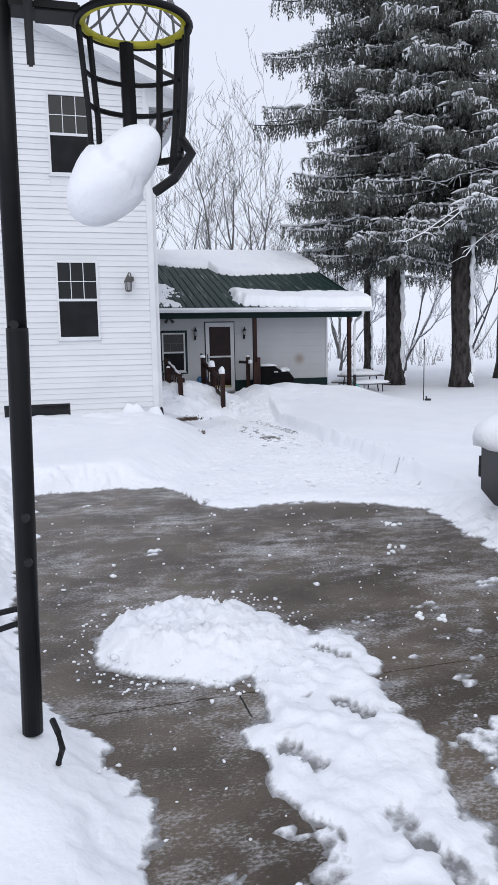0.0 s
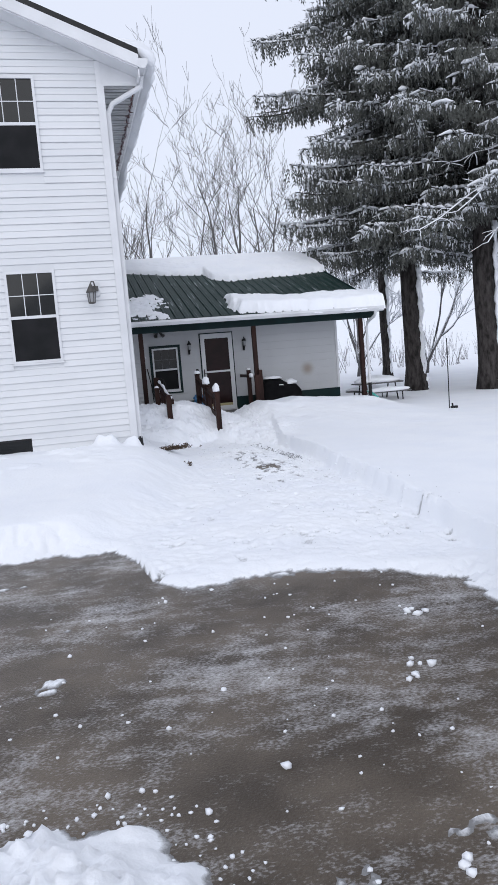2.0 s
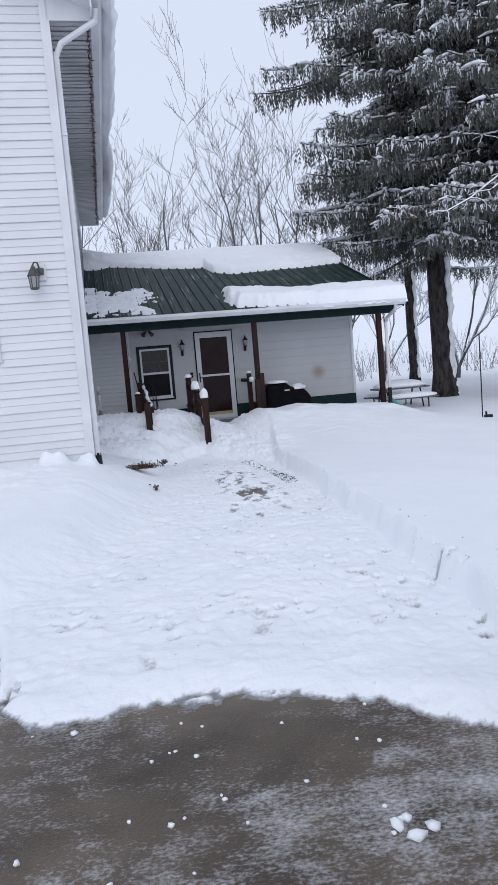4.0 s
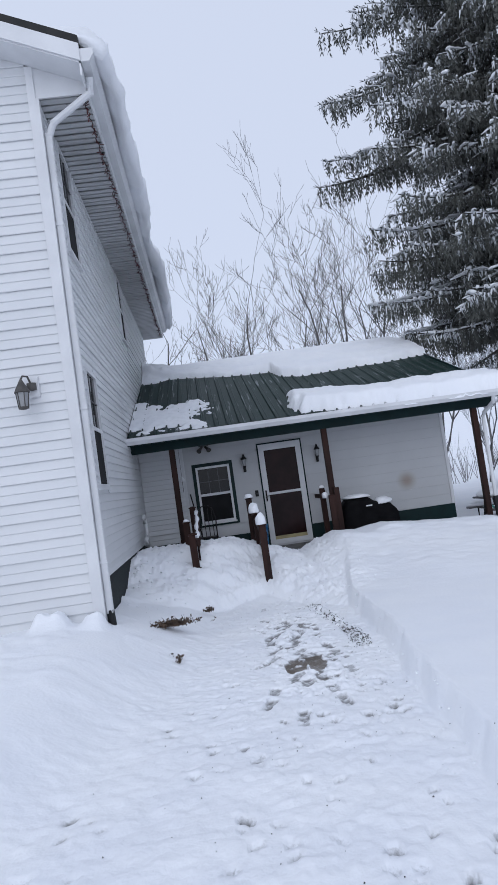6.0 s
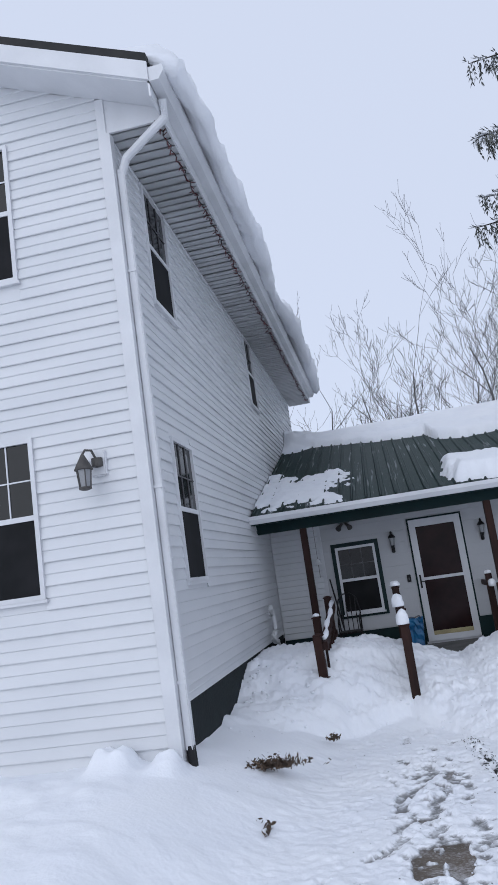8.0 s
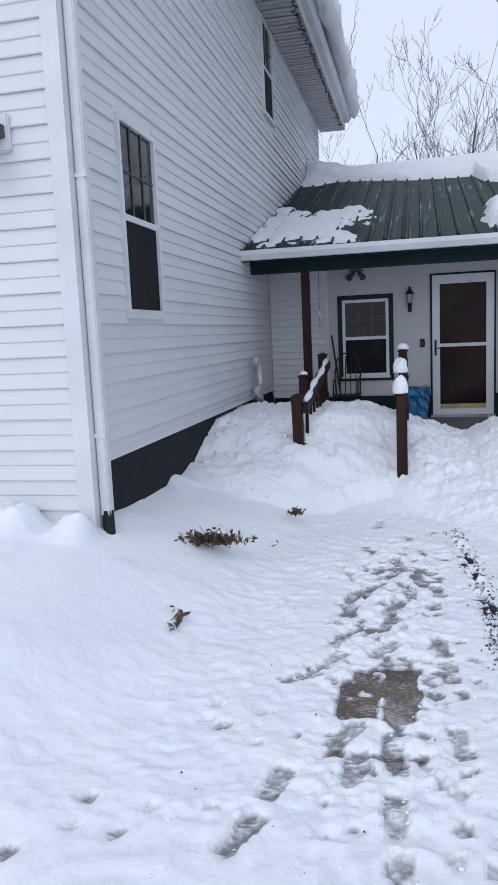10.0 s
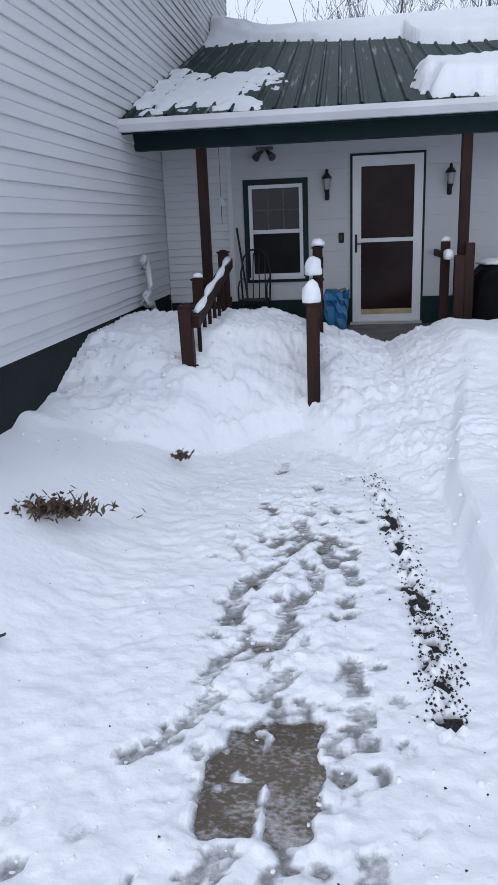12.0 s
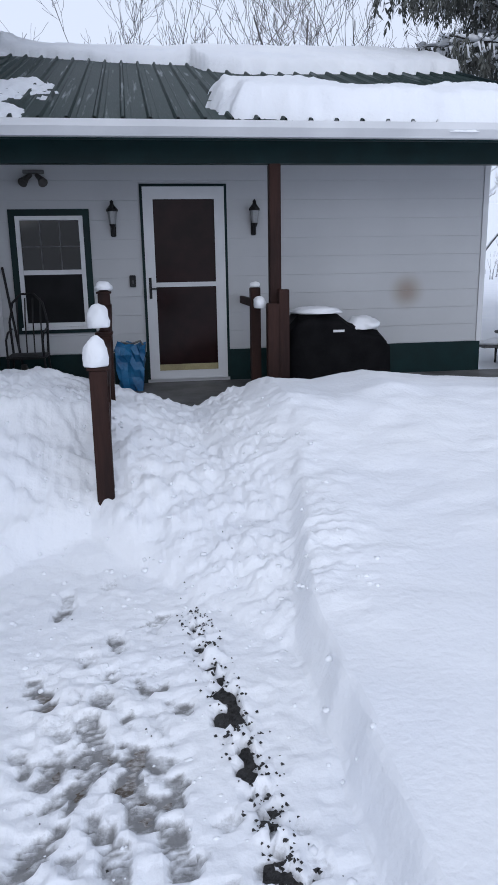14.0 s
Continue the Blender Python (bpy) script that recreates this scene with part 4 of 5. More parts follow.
tagged(roof_snow, "thick broken slabs of snow lying on the green roof", "snow")


# ---- big spruces ----
def spruce(at, height, bare, reach, trunk_r, seed, boughs=150, long_boughs=()):
    """A tall spruce: drooping boughs hung with tassels of needles, and clumps of snow on top of them."""
    r = random.Random(seed)
    bx, by, bz = at
    tree = thing("spruce_tree", at, "tall old spruce with weeping boughs dusted with snow", "tree", "spruces by the house")
    pts, rad = [], []
    lean = (r.uniform(-0.3, 0.3), r.uniform(-0.3, 0.3))
    for i in range(25):
        f = i / 24
        pts.append((bx + lean[0] * f + 0.03 * math.sin(i * 1.3), by + lean[1] * f, bz - 0.2 + height * f))
        rad.append((trunk_r * (1.35 if i == 0 else 1.0) * (1 - f) ** 0.8 + 0.02) * r.uniform(0.96, 1.04))
    Shape().tube(pts, rad, 14).put("trunk", BARK, tree, smooth=True)
    plaster = Shape()   # snow blown against the trunk
    for k in range(26):
        zz = bz + 0.1 + k * 0.2 + r.uniform(-0.1, 0.1)
        if r.random() < 0.9:
            a = -0.85 + r.uniform(-0.35, 0.35)
            w = r.uniform(0.05, 0.12) * (1.4 if k < 3 else 1)
            c, s_ = math.cos(a), math.sin(a)
            rr = trunk_r * 0.98
            plaster.tube([(bx + c * rr, by + s_ * rr, zz - r.uniform(0.2, 0.45)), (bx + c * rr, by + s_ * rr, zz), (bx + c * rr, by + s_ * rr, zz + r.uniform(0.2, 0.5))], [0.02, w, 0.02], 6)
    plaster.put("trunk_snow", SNOW_TREE, tree, "snow plastered on the bark", True)
    nv, nf, cover = [], [], Shape()

    def blade(p, d, w, length):
        k, m = len(nv), p + d * length * 0.4
        nv.extend((p[:], (m + w)[:], (p + d * length)[:], (m - w)[:]))
        nf.append((k, k + 1, k + 2, k + 3))

    def tassel(p, length, fat):
        """Needle twigs that hang in a ragged tuft."""
        sway = Vector((r.uniform(-0.22, 0.22), r.uniform(-0.22, 0.22), -1)).normalized()
        n = max(2, int(length / 0.10))
        for i in range(n):
            q = p + sway * (length * i / n)
            for side in range(3):
                d = (sway * r.uniform(0.7, 1.3) + Vector((r.uniform(-1, 1), r.uniform(-1, 1), r.uniform(-0.2, 0.3))) * 0.55).normalized()
                w = d.cross(Vector((r.uniform(-1, 1), r.uniform(-1, 1), 0.1))).normalized() * (r.uniform(0.012, 0.024) * fat)
                blade(q, d, w, r.uniform(0.10, 0.20))

    plan = [(((b + r.random()) / boughs) ** 1.1, b * 2.39996 + r.uniform(-0.5, 0.5), 0) for b in range(boughs)]
    plan += [((z - bare) / (height - bare), ang, length) for z, ang, length in long_boughs]
    for f, ang, given in plan:
        z = bz + bare + (height - bare) * f
        length = given or reach * (1 - f) ** 0.55 * r.uniform(0.55, 1.0) * min(1, 0.75 + f * 1.6) + 0.5
        droop = r.uniform(0.28, 0.52)
        c, s_ = math.cos(ang), math.sin(ang)
        o = Vector((bx + lean[0] * f, by + lean[1] * f, z))
        pos = lambda u: o + Vector((c * length * u, s_ * length * u, length * (0.10 * u - droop * u * 0.9 + 0.34 * droop * u ** 3)))
        n = 6
        limb = Shape().tube([pos(i / n) for i in range(n + 1)], [0.055 * (1 - i / n) * length / reach + 0.012 for i in range(n + 1)], 4, False)
        limb.put("limb", BARK, tree, smooth=True)
        loaded = r.random() < 0.85 * (1.25 - f)
        twigs = int(length * 8.5)
        for k in range(twigs):
            u = 0.14 + 0.86 * k / twigs
            p = pos(u)
            side = Vector((-s_, c, 0)) * (1 if k % 2 else -1)
            ahead = Vector((c, s_, 0))
            tl = (0.14 + 0.80 * math.sin(min(1, (1.08 - u) * 1.5) * 1.57)) * r.uniform(0.4, 1.15) * min(1, length / 2.0)
            out = (side + ahead * r.uniform(0.3, 1.0)).normalized()
            path = [p + out * tl * w + Vector((0, 0, 0.05 * tl * w - 0.26 * tl * w * w)) for w in (0, 0.25, 0.5, 0.75, 1)]
            m = max(2, int(tl / 0.13))
            for j in range(m):
                w = (j + r.uniform(0.2, 0.8)) / m
                tassel(path[0].lerp(path[4], w) + Vector((0, 0, 0.05 * math.sin(w * 3.1) * tl)), r.uniform(0.16, 0.52) * (0.7 + 0.5 * u), 1.0)
            for j in range(3):
                d = (out + Vector((r.uniform(-0.5, 0.5), r.uniform(-0.5, 0.5), r.uniform(-0.25, 0.3)))).normalized()
                blade(path[4 - j % 2], d, d.cross(Vector((0, 0, 1))).normalized() * 0.016, r.uniform(0.12, 0.22))
            if r.random() < (0.62 if loaded else 0.16) * (1.2 if u > 0.4 else 0.5):
                fat = r.uniform(0.018, 0.052) * (1.25 if loaded else 0.7)
                lift = Vector((0, 0, fat * 0.6))
                cover.tube([q + lift + Vector((r.uniform(-0.03, 0.03), r.uniform(-0.03, 0.03), 0)) for q in path], [fat * 0.5, fat * r.uniform(0.7, 1.2), fat * r.uniform(0.5, 1.3), fat * r.uniform(0.5, 1.2), fat * 0.3], 5, False)
                for j in range(3):    # snow caught on the hanging twigs
                    q = path[r.randint(1, 4)] + Vector((r.uniform(-0.06, 0.06), r.uniform(-0.06, 0.06), -r.uniform(0.02, 0.1)))
                    t = fat * r.uniform(0.35, 0.7)
                    cover.tube([q, q + Vector((r.uniform(-0.05, 0.05), r.uniform(-0.05, 0.05), -r.uniform(0.08, 0.2)))], [t, t * 0.3], 4, False)
        if loaded:
            cover.tube([pos(0.3 + 0.68 * i / 8) + Vector((0, 0, 0.03)) for i in range(9)], [0.02] + [r.uniform(0.015, 0.055) for i in range(7)] + [0.01], 5, False)
    tagged(solid("needles", nv, nf, NEEDLES, tree), kind="stuff")
    cover.put("snow_cover", SNOW_TREE, tree, "snow lying on the boughs", True)
    return tree


spruce((12.95, 25.6, 0.3), 25, 4.9, 4.3, 0.33, 3, 215, ((10.6, 2.75, 5.2), (10.9, 2.5, 5.0), (11.1, 2.9, 4.8), (12.6, 2.8, 4.7), (13.3, 2.6, 4.8), (14.6, 2.9, 4.4), (6.6, 2.7, 4.3), (5.9, 2.3, 4.2), (6.2, 3.2, 4.2), (5.6, 3.9, 3.8), (5.4, 4.5, 3.6), (7.4, 3.4, 4.4), (8.2, 2.2, 4.2)))
spruce((14.3, 23.1, 0.3), 23, 5.2, 4.4, 0.35, 8, 200, ((6.0, 3.6, 3.4), (6.4, 4.3, 3.6), (5.8, 2.9, 3.2)))
spruce((16.4, 35.6, 0.3), 22, 5.4, 4.8, 0.22, 12, 75)
spruce((19.0, 27.5, 0.3), 23, 5.5, 5.0, 0.33, 15, 65)


# ---- bare trees ----
def bare_tree(at, height, seed, stems=4, snowy=False, lean=0.0):
    """Crooked stems that fork again and again into fine upright twigs."""
    r = random.Random(seed)
    tree = thing("bare_tree", at, "leafless winter tree with fine grey twigs" + (" lined with snow" if snowy else ""), "tree", "bare trees behind the house")
    twigs, rime = Shape(), Shape()

    def branch(p, d, length, radius, depth):
        n = 7 if depth < 2 else 4
        pts, rad, dirs = [p], [radius], [d]
        bend = Vector((r.uniform(-1, 1), r.uniform(-1, 1), 0)) * 0.10
        for i in range(n):
            d = (d + bend + Vector((r.uniform(-1, 1), r.uniform(-1, 1), r.uniform(-0.5, 0.5))) * (0.17 if depth < 2 else 0.24) + Vector((0, 0, 0.06 + 0.03 * depth))).normalized()
            if i == n // 2:
                bend = -bend
            pts.append(pts[-1] + d * (length / n))
            dirs.append(d)
            rad.append(max(0.011, radius * (1 - 0.72 * (i + 1) / n)))
        if depth == 0:
            Shape().tube(pts, rad, 7, False).put("limb", TWIG, tree, smooth=True)
        else:
            twigs.tube(pts, rad, 5 if depth == 1 else 3, False)
        if snowy:
            rime.tube([(q[0], q[1], q[2] + a * 0.8) for q, a in zip(pts, rad)], [a * 0.75 + 0.008 for a in rad], 4, False)
        if depth >= 4:
            return
        kids = (5, 4, 3, 3)[depth]
        for k in range(kids):
            i = r.randint(max(1, n // 3), n)
            a = Vector((r.uniform(-1, 1), r.uniform(-1, 1), r.uniform(-0.3, 0.3)))
            a = (a - dirs[i] * a.dot(dirs[i])).normalized()
            branch(pts[i], (dirs[i] + a * r.uniform(0.45, 0.95)).normalized(), length * r.uniform(0.36, 0.62), max(0.012, rad[i] * r.uniform(0.5, 0.75)), depth + 1)

    base = Vector(at) - Vector((0, 0, 0.4))
    tr = height * 0.0095
    top = base + Vector((lean * height * 0.12, r.uniform(-0.3, 0.3), height * 0.12))
    Shape().tube([base, base.lerp(top, 0.5) + Vector((0.05, 0, 0)), top], [tr * 1.6, tr * 1.3, tr * 1.2], 9).put("trunk", TWIG, tree, smooth=True)
    for k in range(stems):
        a = 2 * math.pi * (k + r.uniform(-0.3, 0.3)) / stems
        tilt = r.uniform(0.2, 0.55)
        branch(top - Vector((0, 0, 0.1)), Vector((math.cos(a) * tilt + lean, math.sin(a) * tilt, 1)).normalized(), height * r.uniform(0.52, 0.72), tr * r.uniform(0.6, 0.95), 0)
    tagged(twigs.put("twig_spray", TWIG, tree), kind="stuff")
    if snowy:
        rime.put("snow_lining", SNOW_TREE, tree, "snow along the branches", True)
    return tree


for k, (x, y, h, st, ln) in enumerate(((5.9, 58, 18.5, 3, 0.1), (9.5, 58, 16, 2, 0.0), (13.9, 57, 19, 3, -0.12), (16.4, 58, 19, 3, 0.05), (0.2, 57, 20, 2, 0.05), (22, 62, 15, 3, 0.0), (28, 68, 13, 3, 0.0), (19.5, 66, 14, 3, 0.0))):
    bare_tree((x, y, 0.25), h, 100 + k, st, False, ln)
for k, (x, y, h, st) in enumerate(((19.6, 38, 9, 3), (16.9, 41, 8, 3), (23, 37, 10, 3))):
    bare_tree((x, y, 0.25), h, 130 + k, st, True, 0.2)

# snow-laden limbs that reach in from a tree beside the spruces
r = random.Random(55)
arch = thing("bare_tree", (17.6, 20.6, 0.3), "leafless tree with arching limbs loaded with snow", "tree", "bare trees behind the house")
Shape().tube([(17.6, 20.6, 0.0), (17.5, 20.7, 2.5), (17.2, 20.9, 4.2), (17.0, 21.0, 6.0)], [0.24, 0.2, 0.17, 0.12], 9).put("trunk", BARK, arch, smooth=True)
lim, lin = Shape(), Shape()
for z0, ex, ez, hump in ((5.2, 10.9, 4.9, 1.2), (5.0, 12.0, 5.4, 1.4), (5.6, 12.4, 6.9, 1.0), (4.6, 13.0, 4.6, 1.1), (5.8, 13.2, 8.4, 0.3), (4.4, 14.0, 5.2, 0.9)):
    pts = []
    ey = 21.0 + r.uniform(-0.5, 1.6)
    for i in range(13):
        u = i / 12
        pts.append((17.1 + (ex - 17.1) * u + r.uniform(-0.06, 0.06), 21.0 + (ey - 21.0) * u + r.uniform(-0.06, 0.06), z0 + (ez - z0) * u + hump * math.sin(u * math.pi) + r.uniform(-0.07, 0.07)))
    rad = [0.05 * (1 - i / 13) + 0.010 for i in range(13)]
    lim.tube(pts, rad, 5, False)
    lin.tube([(p[0], p[1], p[2] + a * 0.8) for p, a in zip(pts, rad)], [a * 0.7 + 0.008 for a in rad], 5, False)
    for k in range(20):
        i = r.randint(3, 12)
        p = Vector(pts[i])
        d = Vector((-1 + r.uniform(-0.6, 1.2), r.uniform(-1, 1), r.uniform(-0.7, 0.5))).normalized()
        q, tw = p, [p]
        for j in range(4):
            d = (d + Vector((r.uniform(-0.4, 0.4), r.uniform(-0.4, 0.4), r.uniform(-0.35, 0.15)))).normalized()
            q = q + d * r.uniform(0.07, 0.17)
            tw.append(q)
        tr = [0.012, 0.010, 0.009, 0.007, 0.006]
        lim.tube(tw, tr, 3, False)
        lin.tube([t + Vector((0, 0, a)) for t, a in zip(tw, tr)], [a + 0.004 for a in tr], 4, False)
tagged(lim.put("branching", BARK, arch), kind="stuff")
lin.put("snow_lining", SNOW_TREE, arch, "thick snow on the limbs", True)

# scrub along the field edge, its pale colour standing for distance haze
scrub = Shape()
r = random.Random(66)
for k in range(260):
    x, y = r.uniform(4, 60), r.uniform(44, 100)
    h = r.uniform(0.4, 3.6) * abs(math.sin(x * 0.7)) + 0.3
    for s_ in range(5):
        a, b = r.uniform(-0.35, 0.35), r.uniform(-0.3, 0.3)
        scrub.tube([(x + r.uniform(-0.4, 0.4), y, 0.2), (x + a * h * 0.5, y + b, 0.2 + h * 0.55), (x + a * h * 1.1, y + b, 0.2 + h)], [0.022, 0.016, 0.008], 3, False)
tagged(scrub.put("scrub", TWIG_HAZE), "thin brush along the edge of the field, haze put into its pale colour", "brush", kind="stuff")

# ---- porch: rails, posts, lamps, furniture ----
def blob(cx, cy, cz, sx, sy, sz, seed, rough=0.18, cut=None):
    """A lump of snow with an uneven skin, flat below."""
    bm = bmesh.new()
    bmesh.ops.create_icosphere(bm, subdivisions=3, radius=1)
    for v in bm.verts:
        f = 1 + rough * noise.noise(v.co * 1.7 + Vector((seed * 3.1, 0, 0))) + rough * 0.4 * noise.noise(v.co * 5 + Vector((0, seed, 0)))
        v.co = Vector((cx + v.co.x * f * sx, cy + v.co.y * f * sy, cz + max(v.co.z * f, -0.35) * sz))
    return Shape().take(bm)


def rail_post(x, y, z0, z1, lean=0.0):
    s = Shape().box(x - 0.055, x + 0.055, y - 0.055, y + 0.055, z0, z1, 0.006)
    s.v = [(p[0] + lean * (p[2] - z0), p[1], p[2]) for p in s.v]
    return s


for side, name in ((0, "left"), (1, "right")):
    if side == 0:
        posts = ((3.41, 18.40, 0.35, 1.20), (3.29, 19.6, 0.4, 1.34), (3.40, 20.62, 0.35, 1.56))
    else:
        posts = ((4.50, 18.40, 0.1, 1.19), (4.50, 19.6, 0.4, 1.30), (4.47, 20.7, 0.35, 1.57))
    rail = thing("stair_rail", (posts[0][0], posts[0][1], 0.3), "brown stained wooden stair rail with snow on its caps", "railing", "stair rails at the porch")
    for k, (x, y, z0, z1) in enumerate(posts):
        p = rail_post(x, y, z0, z1, -0.02 if side == 0 and k == 0 else 0.0).put("post", BROWN_WOOD, rail)
        cap = Shape().box(x - 0.068, x + 0.068, y - 0.068, y + 0.068, z1, z1 + 0.02, 0.004).lathe(x, y, [(z1 + 0.02, 0.05), (z1 + 0.032, 0.04), (z1 + 0.04, 0.01)], 8)
        cap.put("post_cap", BROWN_WOOD, p)
    a, c = posts[0], posts[2]
    dx = 0.06 if side == 0 else 0.02
    zlo, zhi = (1.12, 1.50) if side == 0 else (1.08, 1.48)
    s = Shape()
    for w, h0, h1 in ((0.045, -0.10, 0.0), (0.02, -0.52, -0.43)):
        s.add([(a[0] + dx - w, a[1], zlo + h0), (a[0] + dx + w, a[1], zlo + h0), (c[0] + dx + w, c[1], zhi + h0), (c[0] + dx - w, c[1], zhi + h0),
               (a[0] + dx - w, a[1], zlo + h1), (a[0] + dx + w, a[1], zlo + h1), (c[0] + dx + w, c[1], zhi + h1), (c[0] + dx - w, c[1], zhi + h1)],
              [(3, 2, 1, 0), (4, 5, 6, 7), (0, 1, 5, 4), (1, 2, 6, 5), (2, 3, 7, 6), (3, 0, 4, 7)])
    s.put("handrail", BROWN_WOOD, rail)
    for k in range(7):
        u = (k + 0.7) / 7.6
        x, y, zz = a[0] + dx + (c[0] - a[0]) * u, a[1] + (c[1] - a[1]) * u, zlo + (zhi - zlo) * u
        Shape().box(x - 0.016, x + 0.016, y - 0.016, y + 0.016, zz - 0.50, zz - 0.09).put("baluster", BROWN_WOOD, rail)
    if side == 0:
        line = Shape().tube([(a[0] + dx + 0.01 * math.sin(i), a[1] + 0.1 + (c[1] - a[1] - 0.2) * i / 12, zlo + 0.01 + (zhi - zlo) * (i + 0.5) / 13) for i in range(13)], [0.012 + 0.028 * abs(math.sin(i * 0.9 + 0.5)) for i in range(13)], 7)
        line.put("rail_snow", SNOW, rail, "strip of snow on the handrail", True)
        blob(3.29, 19.6, 1.38, 0.05, 0.05, 0.035, 5).put("cap_snow", SNOW, rail, "", True)
    else:
        blob(4.485, 18.40, 1.26, 0.085, 0.085, 0.135, 1).put("cap_snow", SNOW, rail, "tall cap of snow", True)
        blob(4.465, 19.5, 1.41, 0.09, 0.12, 0.13, 2).put("cap_snow", SNOW, rail, "tall cap of snow", True)
        blob(4.47, 20.7, 1.625, 0.08, 0.08, 0.06, 3).put("cap_snow", SNOW, rail, "", True)

guard = thing("porch_guard_post", (6.1, 20.85, 0.4), "short brown wooden guard post beside the porch post", "railing")
Shape().box(6.115, 6.215, 20.76, 20.86, 0.35, 1.57, 0.006).put("post", BROWN_WOOD, guard)
Shape().box(6.00, 6.113, 20.74, 20.85, 0.35, 1.44, 0.006).put("post", BROWN_WOOD, guard)
Shape().box(5.90, 6.00, 21.15, 21.25, 0.45, 1.58, 0.006).put("post", BROWN_WOOD, guard)
Shape().box(5.93, 5.97, 21.25, WY - 0.02, 1.38, 1.46).put("rail", BROWN_WOOD, guard)
blob(5.96, 20.98, 1.42, 0.06, 0.10, 0.09, 8).put("cap_snow", SNOW, guard, "", True)
blob(5.95, 21.2, 1.60, 0.05, 0.05, 0.04, 9).put("cap_snow", SNOW, guard, "", True)

LANTERN_GLASS = mat("frosted_lantern_glass", (0.30, 0.31, 0.32), 0.25, color2=(0.22, 0.22, 0.23))
for x in (4.555, 6.10):
    w = thing("wall_lantern", (x, WY - 0.012, 2.10), "small black carriage lantern on the porch wall", "lamp", "lanterns beside the door")
    y = WY - 0.11
    Shape().box(x - 0.03, x + 0.03, WY - 0.03, WY - 0.011, 2.12, 2.36, 0.008).put("back_plate", BLACK_METAL, w)
    Shape().tube([(x, WY - 0.03, 2.20), (x, WY - 0.07, 2.15), (x, y, 2.18), (x, y, 2.24)], 0.009, 6).put("arm", BLACK_METAL, w)
    Shape().lathe(x, y, [(2.13, 0.004), (2.16, 0.012), (2.20, 0.016), (2.24, 0.035), (2.25, 0.035)], 8).put("base", BLACK_METAL, w)
    Shape().lathe(x, y, [(2.25, 0.034), (2.38, 0.052)], 6).put("glass", LANTERN_GLASS, w)
    Shape().lathe(x, y, [(2.38, 0.062), (2.40, 0.062), (2.45, 0.022), (2.47, 0.018), (2.48, 0.022), (2.50, 0.004)], 8).put("roof", BLACK_METAL, w)

OLD = mat("weathered_bronze", (0.045, 0.042, 0.04), 0.6, color2=(0.08, 0.075, 0.07), scale=12, fine=60)
LX = 1.835                           # lantern beside the front window
w = thing("wall_lantern", (LX + 0.07, Y1 - 0.02, 3.05), "weathered bronze lantern with glass sides on a white block", "lamp")
Shape().box(LX, LX + 0.16, Y1 - 0.055, Y1 - 0.001, 3.19, 3.44, 0.012).put("mounting_block", TRIM, w, "white vinyl block")
Shape().lathe((LX + 0.08), Y1 - 0.07, [(3.27, 0.004), (3.28, 0.055), (3.36, 0.055), (3.37, 0.004)], 12).put("back_plate", OLD, w)
Shape().tube([((LX + 0.08), Y1 - 0.08, 3.34), (LX + 0.06, Y1 - 0.14, 3.43), (LX + 0.02, Y1 - 0.20, 3.43), (LX, Y1 - 0.22, 3.39)], 0.012, 7).put("arm", OLD, w)
Shape().lathe(LX, Y1 - 0.22, [(3.24, 0.088), (3.25, 0.088), (3.30, 0.062), (3.35, 0.035), (3.38, 0.020), (3.40, 0.006)], 12).put("roof", OLD, w, smooth=True)
Shape().lathe(LX, Y1 - 0.22, [(3.08, 0.052), (3.24, 0.070)], 6).put("glass", LANTERN_GLASS, w)
for k in range(6):
    a = k * math.pi / 3
    Shape().tube([(LX + 0.055 * math.cos(a), Y1 - 0.22 + 0.055 * math.sin(a), 3.07), (LX + 0.073 * math.cos(a), Y1 - 0.22 + 0.073 * math.sin(a), 3.25)], 0.006, 4).put("bar", OLD, w)
Shape().lathe(LX, Y1 - 0.22, [(3.05, 0.03), (3.06, 0.06), (3.08, 0.06)], 12).put("base", OLD, w)

w = thing("flood_light", (3.76, WY - 0.01, 2.78), "white-based twin flood light under the porch roof", "lamp")
Shape().box(3.65, 3.87, WY - 0.04, WY - 0.012, 2.77, 2.81, 0.005).put("base_plate", DECK, w)
for dx in (-0.07, 0.07):
    Shape().tube([(3.76 + dx * 0.4, WY - 0.03, 2.76), (3.76 + dx, WY - 0.08, 2.72), (3.76 + dx * 1.5, WY - 0.15, 2.67)], [0.02, 0.03, 0.052], 10).put("lamp_head", OLD, w)
w = thing("door_bell_box", (4.735, WY - 0.012, 1.65), "small black box beside the storm door", "doorbell")
Shape().box(4.70, 4.77, WY - 0.035, WY - 0.0125, 1.58, 1.71, 0.006).put("case", BLACK_METAL, w)
Shape().lathe(4.735, WY - 0.036, [(1.62, 0.008), (1.64, 0.012), (1.655, 0.008)], 8).put("button", DECK, w)

